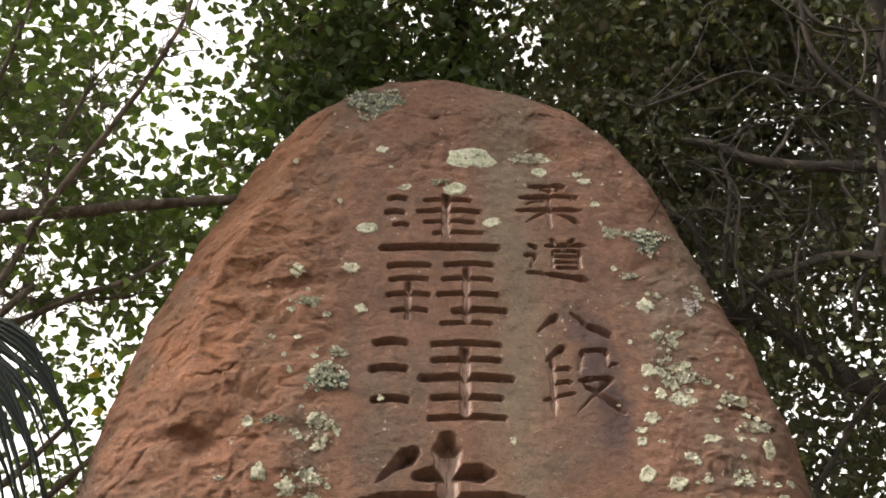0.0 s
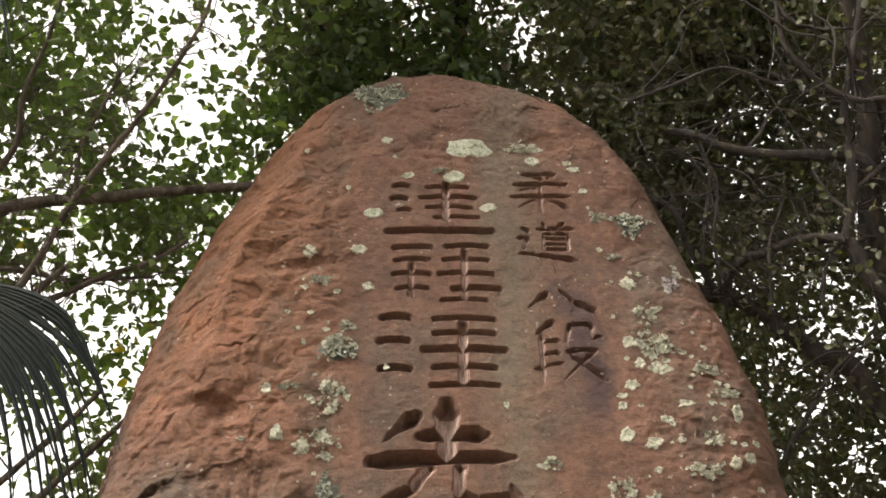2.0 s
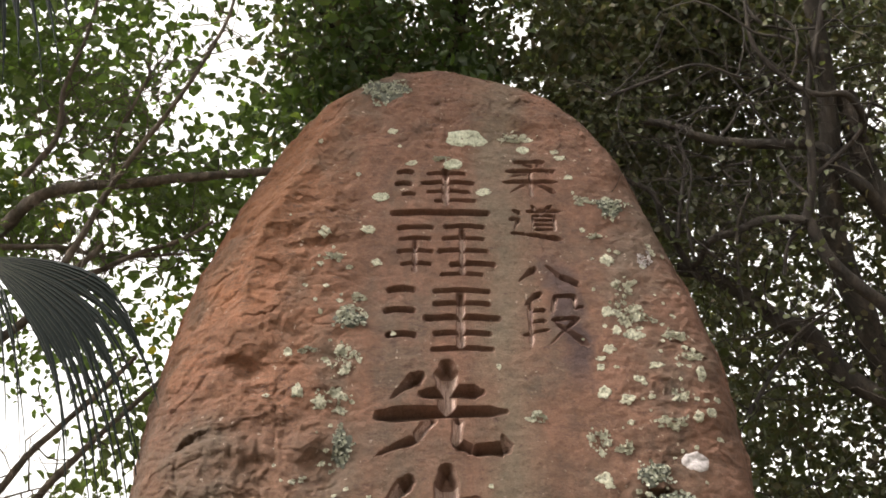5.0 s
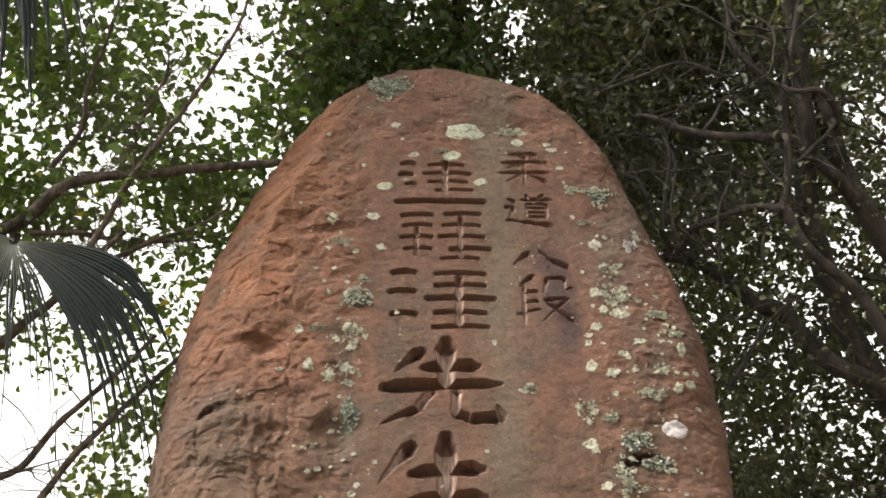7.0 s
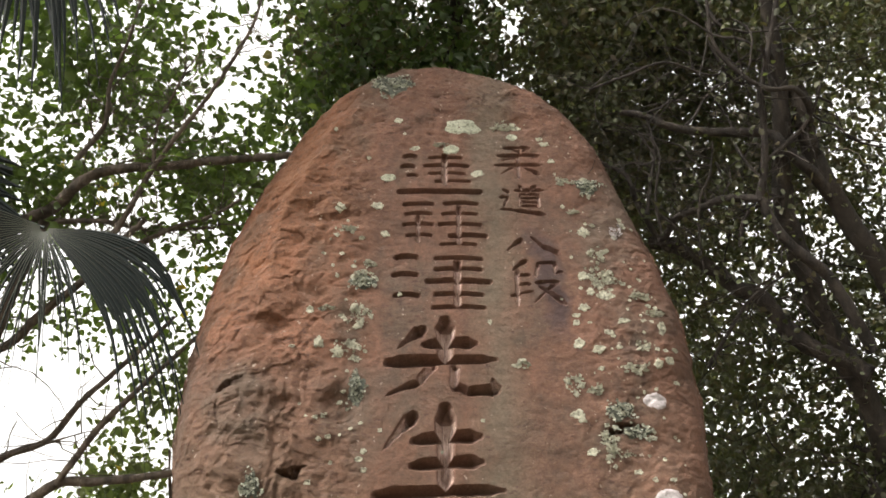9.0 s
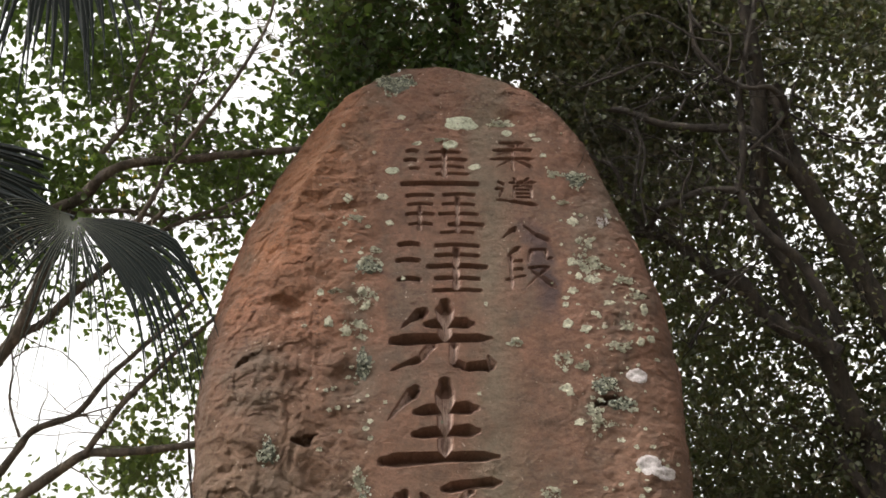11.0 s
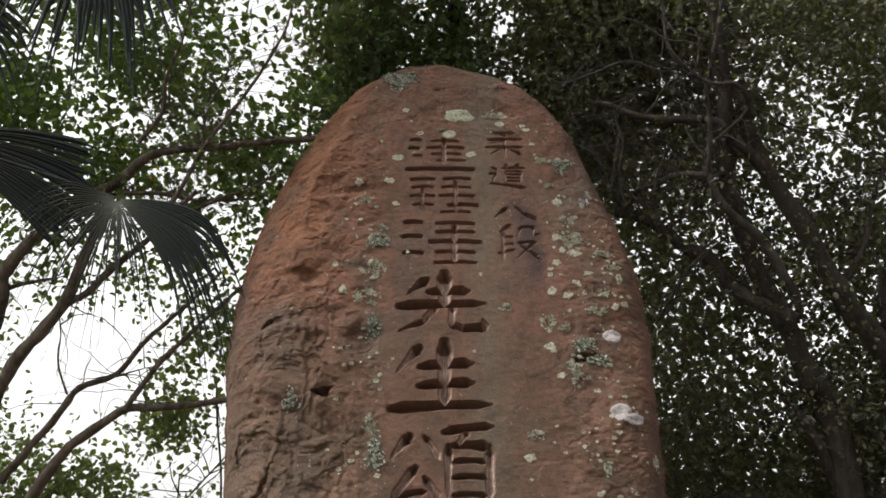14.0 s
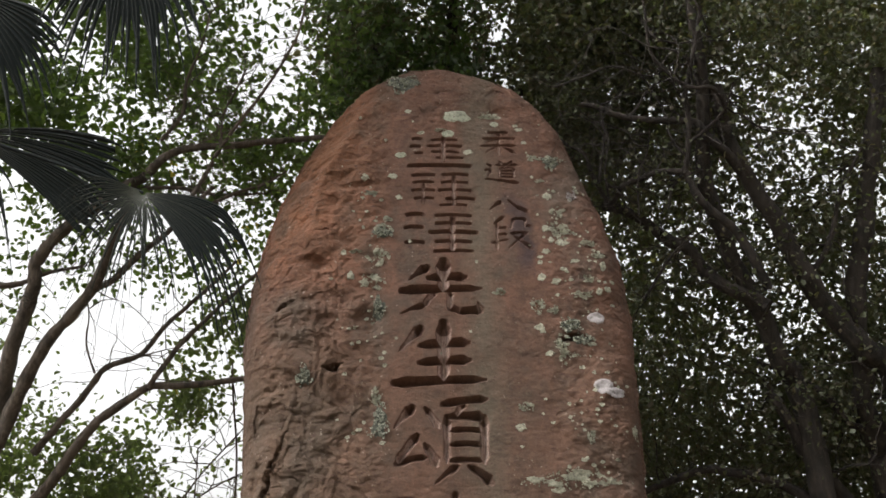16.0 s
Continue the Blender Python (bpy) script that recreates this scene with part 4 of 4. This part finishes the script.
def leaves(name, centres, mat, tree_ob, size, label, per=26, spread=0.075):
    """Many small folded leaves in clumps round the centres (a, b, d)."""
    c = np.repeat(centres, per, 0)
    n = len(c)
    p = np.array([EYE] * n) + c[:, 2:3] * (c[:, 0:1] * np.array([[1, 0, 0]]) + c[:, 1:2] * np.array([OVER]) + np.array([AHEAD]))
    p = p + lrng.normal(0, spread, (n, 3))
    rel = p - np.array(EYE)
    dd = rel @ np.array(AHEAD)
    aa, bb = rel[:, 0] / dd, rel @ np.array(OVER) / dd
    open_sky = ((aa - 0.074) / (0.012 + 0.003 * (dd - 2.8))) ** 2 + ((bb - 0.234) / (0.010 + 0.008 * (dd - 2.8))) ** 2 < lrng.uniform(0.3, 1.3, n)
    v = p[:, 2] - FOOT.z
    in_stone = (p[:, 0] > -np.interp(v, *EDGE_L) - 0.03) & (p[:, 0] < np.interp(v, *EDGE_R) + 0.03) & (p[:, 1] < 2.42) & (v < 0.60)
    in_stone |= (np.abs(p[:, 0]) < 0.70) & (p[:, 1] < 2.10) & (v < 0.70)
    p = p[~open_sky & ~in_stone]
    n = len(p)
    along = lrng.normal(0, 1, (n, 3)) + np.array([0, -0.2, -0.35])
    along /= np.linalg.norm(along, axis=1, keepdims=True)
    face = lrng.normal(0, 1, (n, 3)) * 0.9 + np.array([0, -0.35, 0.6])
    cross = np.cross(along, face)
    cross /= np.linalg.norm(cross, axis=1, keepdims=True) + 1e-9
    nor = np.cross(cross, along)
    ln = size * lrng.uniform(0.65, 1.3, (n, 1))
    wd = ln * lrng.uniform(0.26, 0.42, (n, 1))
    lift = wd * lrng.uniform(0.1, 0.6, (n, 1))
    pts = [p, p + along * ln * 0.35 + cross * wd + nor * lift, p + along * ln * 0.75 + cross * wd * 0.75 + nor * lift, p + along * ln - nor * ln * 0.12,
           p + along * ln * 0.75 - cross * wd * 0.75 + nor * lift, p + along * ln * 0.35 - cross * wd + nor * lift]
    v = np.stack(pts, 1).reshape(-1, 3)
    o = np.arange(n)[:, None] * 6
    q = np.concatenate([o + np.array([[0, 1, 2, 3]]), o + np.array([[0, 3, 4, 5]])])
    part(name, quad_mesh(name, v, q), mat, tree_ob, label, "stuff")


def clumps(count, a0, a1, b0, b1, d0, d1, gaps=(), cover=1.3):
    out = []
    while len(out) < count:
        a, b, d = lrng.uniform(a0, a1), lrng.uniform(b0, b1), lrng.uniform(d0, d1)
        hole = sum(math.exp(-((a - ga) / gr) ** 2 - ((b - gb) / gs) ** 2) for ga, gb, gr, gs in gaps)
        thick = float(fbm(np.array([a * 9.0 + 40]), np.array([b * 9.0 + 40]), 3, 91)[0])
        if lrng.uniform() > hole * 1.15 and lrng.uniform() < 0.55 + cover * thick:
            out.append((a, b, d))
    return np.array(out)


SKY_GAPS = [(-0.205, 0.20, 0.04, 0.045), (-0.23, 0.13, 0.03, 0.03), (-0.31, 0.22, 0.02, 0.03), (-0.46, 0.19, 0.025, 0.02), (-0.44, 0.12, 0.06, 0.02),
            (-0.38, -0.15, 0.09, 0.07), (-0.50, -0.20, 0.10, 0.07), (-0.42, -0.30, 0.06, 0.06), (-0.31, 0.05, 0.04, 0.02), (-0.17, 0.22, 0.03, 0.03),
            (-0.55, -0.10, 0.05, 0.04), (-0.62, 0.02, 0.04, 0.04), (-0.30, -0.22, 0.04, 0.05), (-0.31, -0.36, 0.05, 0.06)]
# light, open foliage
leaves("crown", clumps(305, -0.85, -0.12, 0.02, 0.55, 2.42, 2.85, SKY_GAPS), LEAF, tree_a, 0.029, "small glossy light green leaves", 56, 0.06)
leaves("crown", clumps(285, -0.90, -0.10, 0.04, 0.56, 2.9, 3.6, SKY_GAPS), LEAF, tree_b, 0.036, "small green leaves", 56, 0.085)
leaves("crown", clumps(85, -0.80, -0.18, -0.12, 0.10, 2.5, 3.0, SKY_GAPS), LEAF, tree_b, 0.025, "small green leaves", 44, 0.07)
leaves("crown", clumps(230, -0.80, -0.15, -0.50, -0.10, 2.5, 3.0, SKY_GAPS), LEAF_HAZED, tree_c, 0.024, "sparse small green leaves", 34, 0.065)
leaves("crown", clumps(190, -0.92, -0.28, 0.20, 0.58, 2.9, 3.6, SKY_GAPS), LEAF, tree_b, 0.032, "small green leaves", 58, 0.085)
leaves("crown", clumps(80, -0.80, -0.47, -0.52, -0.33, 2.5, 2.9), LEAF_HAZED, tree_c, 0.027, "small green leaves", 42, 0.055)
leaves("crown", clumps(22, -0.35, -0.24, -0.30, -0.12, 2.5, 2.8), LEAF_HAZED, tree_c, 0.027, "small green leaves", 42, 0.05)
leaves("crown", clumps(48, -0.56, -0.38, -0.45, -0.31, 2.5, 2.8), LEAF_HAZED, tree_c, 0.026, "small dull green leaves", 44, 0.05)
# dense, dark foliage
RIGHT_GAPS = [(0.074, 0.236, 0.018, 0.012), (0.47, 0.07, 0.03, 0.04), (0.42, 0.03, 0.03, 0.03), (0.30, 0.0, 0.02, 0.06)]
leaves("crown", clumps(530, 0.10, 0.80, -0.45, 0.50, 2.62, 3.1, RIGHT_GAPS, 0.7), LEAF_DARK, tree_d, 0.022, "dense dull dark green leaves", 62, 0.085)
leaves("crown", clumps(450, 0.14, 0.88, -0.45, 0.50, 3.0, 3.7, RIGHT_GAPS, 0.6), LEAF_DARK, tree_e, 0.028, "dark green leaves", 74, 0.11)
leaves("crown", clumps(235, 0.10, 0.92, -0.48, 0.54, 3.7, 4.8, RIGHT_GAPS, 0.3), LEAF_DARK, tree_e, 0.055, "dark green leaves", 74, 0.16)
leaves("crown", clumps(290, 0.12, 0.80, -0.45, 0.35, 2.42, 2.75, RIGHT_GAPS, 0.8), LEAF_DARK, tree_d, 0.018, "small dark leaves", 56, 0.08)
leaves("crown", clumps(270, 0.15, 0.85, -0.50, -0.06, 2.9, 3.8), LEAF_DARK, tree_d, 0.030, "dark green leaves", 72, 0.10)
leaves("crown", clumps(150, 0.22, 0.95, 0.16, 0.56, 3.4, 4.4), LEAF_DARK, tree_e, 0.036, "dark green leaves", 72, 0.10)
leaves("crown", clumps(110, 0.40, 0.80, 0.08, 0.48, 4.6, 5.6, RIGHT_GAPS, 0.4), LEAF_DARK, tree_e, 0.055, "dark green leaves", 74, 0.16)
leaves("crown", clumps(115, -0.15, 0.03, 0.06, 0.50, 2.72, 2.95), LEAF_MID, tree_f, 0.029, "green leaves", 46, 0.07)
leaves("crown", clumps(430, -0.13, 0.34, 0.08, 0.50, 2.8, 3.5, [(0.074, 0.236, 0.018, 0.012)]), LEAF_DARK, tree_f, 0.026, "dense shaded green leaves", 58, 0.08)
leaves("crown", clumps(320, -0.13, 0.36, 0.05, 0.52, 3.5, 4.4, [(0.074, 0.236, 0.020, 0.012)]), LEAF_DARK, tree_f, 0.038, "dense shaded green leaves", 60, 0.11)
leaves("yellowed_foliage", np.array([(-0.40, 0.085, 2.75), (-0.36, 0.06, 2.8), (-0.27, -0.03, 2.7), (-0.33, -0.23, 2.7)]), LEAF_GOLD, tree_a, 0.03, "a few yellowed leaves", 7, 0.035)


# ---- fan palm ----
def fan(parent, hub, right, normal, sectors, seed):
    """The leaflets of one fan leaf. Each sector: first and last angle from `right`, count, length, joined share, droop, width, rib."""
    r = np.random.default_rng(seed)
    normal = normal.normalized()
    right = (right - normal * right.dot(normal)).normalized()
    up = normal.cross(right)
    steps = 12
    for a0, a1, count, reach, joined_share, droop, width, rib in sectors:
        half = abs(radians(a1 - a0)) / (count - 1) * 0.5 * width
        for i in range(count):
            share = i / (count - 1)
            ang = radians(a0 + (a1 - a0) * share) + r.normal(0, 0.008)
            ln = reach * (0.90 + 0.16 * math.sin(math.pi * share)) * r.uniform(0.86, 1.08)
            d = right * math.cos(ang) + up * math.sin(ang)
            across = up * math.cos(ang) - right * math.sin(ang)
            bend, twist, kink = droop * r.uniform(0.6, 1.5), r.normal(0, 0.5), r.uniform(0.60, 0.85)
            sway = r.normal(0, 0.05)
            joined = joined_share * reach * r.uniform(0.85, 1.1)
            vs, fs = [], []
            for k in range(steps + 1):
                t = k / steps
                dist = 0.010 + ln * t
                w = half * min(dist, joined) * 1.06 * (1 if dist < joined else max(0.05, 1 - ((dist - joined) / (ln + 0.012 - joined)) ** 1.2))
                free = max(0, dist - joined) / reach
                fall = droop * reach * max(0, dist / reach - 0.20) ** 2 + reach * (bend * free * free * 2 + 0.6 * bend * max(0, free - kink + 0.5))
                p = hub + d * dist * (1 - 0.18 * droop * (dist / reach) ** 2) + Vector((0, 0, -1)) * fall + normal * 0.03 * math.sin(3 * dist / reach) + across * sway * 2 * reach * free
                tw = twist * max(0, t - 0.4)
                ac = across * math.cos(tw) + normal * math.sin(tw)
                q, crest = 0.0010 * rib * (1 - 0.85 * t), p + normal * w * 0.30
                vs += [p - ac * w - normal * w * 0.42, crest, p + ac * w - normal * w * 0.42, crest - ac * q + normal * 0.0010, crest + ac * q + normal * 0.0010]
            for k in range(steps):
                a = 5 * k
                fs += [(a, a + 1, a + 6, a + 5), (a + 1, a + 2, a + 7, a + 6), (a + 3, a + 4, a + 9, a + 8)]
            me = mesh_of("leaflet", vs, fs, False)
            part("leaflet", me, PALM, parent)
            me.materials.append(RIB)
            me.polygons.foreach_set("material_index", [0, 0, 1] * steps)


palm = tagged(new("fan_palm"), "fan palm with dark blue-green drooping pleated leaves", "palm")
CROWN = leaning(-0.95, 0.15, 2.3)
vs, fs = tube([Vector((CROWN.x - 0.1, CROWN.y + 0.1, -0.1)), Vector((CROWN.x - 0.03, CROWN.y + 0.05, 1.2)), CROWN], [0.09, 0.075, 0.06], 12, 3)
part("trunk", mesh_of("trunk", vs, fs), BARK_DARK, palm, "fibrous brown palm trunk")


def frond(hub, normal, seed, label, *sectors):
    mid = hub.lerp(CROWN, 0.5) + Vector((0, 0, 0.05))
    vs, fs = tube([CROWN, mid, hub], [0.012, 0.007, 0.004], 7, seed)
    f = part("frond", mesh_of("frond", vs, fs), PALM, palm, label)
    fan(f, hub, Vector((1, 0, 0)), normal, sectors, seed)


frond(leaning(-0.419, 0.022, 2.25), Vector((0.1, -0.90, -0.22)), 5, "dark blue-green fan leaf with a solid wing and drooping split tips",
      (-4, -48, 22, 0.43, 0.56, 0.50, 1.5, 0.35), (-54, -68, 5, 0.30, 0.40, 0.4, 0.9, 0.6), (-72, -200, 34, 0.30, 0.34, 0.30, 0.95, 1.0))
frond(leaning(-0.660, 0.105, 2.36), Vector((0.05, -0.95, -0.25)), 8, "dark broad fan leaf that lies behind the others",
      (4, -34, 24, 0.56, 0.85, 0.22, 1.4, 0.4), (-40, -75, 9, 0.34, 0.45, 0.4, 0.9, 0.6))
frond(leaning(-0.440, 0.375, 2.25), Vector((0.1, -0.8, -0.3)), 13, "dark hanging fan leaf tips", (-25, -140, 34, 0.36, 0.60, 0.35, 1.3, 0.4))
frond(leaning(-0.660, 0.300, 2.20), Vector((0.2, -0.8, -0.3)), 21, "dark hanging fan leaf", (-10, -150, 32, 0.36, 0.58, 0.35, 1.3, 0.4))

# ---- unseen leaves, added behind and above the camera to block light ----
leaf_screen = tagged(new("woodland"), "unseen dark green leaves added round the clearing to block light", "woodland", kind="stuff")
wrng = np.random.default_rng(3)
n = 9000
az = wrng.uniform(math.radians(-200), math.radians(20), n)
wr = wrng.uniform(5.5, 8.5, n)
wz = wrng.uniform(0, 3.8, n)
over = wrng.uniform(size=n) < 0.05
ox, oy = wrng.uniform(-5.5, 5.5, n), wrng.uniform(-6.5, 0.6, n)
wp = np.where(over[:, None], np.stack([ox, oy, wrng.uniform(4.6, 6.5, n)], -1), np.stack([wr * np.cos(az), wr * np.sin(az) + 0.5, wz], -1))
wa, wb = wrng.normal(0, 1, (n, 3)), wrng.normal(0, 1, (n, 3))
wa /= np.linalg.norm(wa, axis=1, keepdims=True)
wb = np.cross(wa, wb)
wb /= np.linalg.norm(wb, axis=1, keepdims=True)
wv = np.stack([wp, wp + wa * 0.13 + wb * 0.09, wp + wa * 0.30, wp + wa * 0.13 - wb * 0.09], 1).reshape(-1, 3)
part("foliage", quad_mesh("foliage", wv, np.arange(n * 4).reshape(-1, 4)), LEAF_DARK, leaf_screen, "", "stuff")
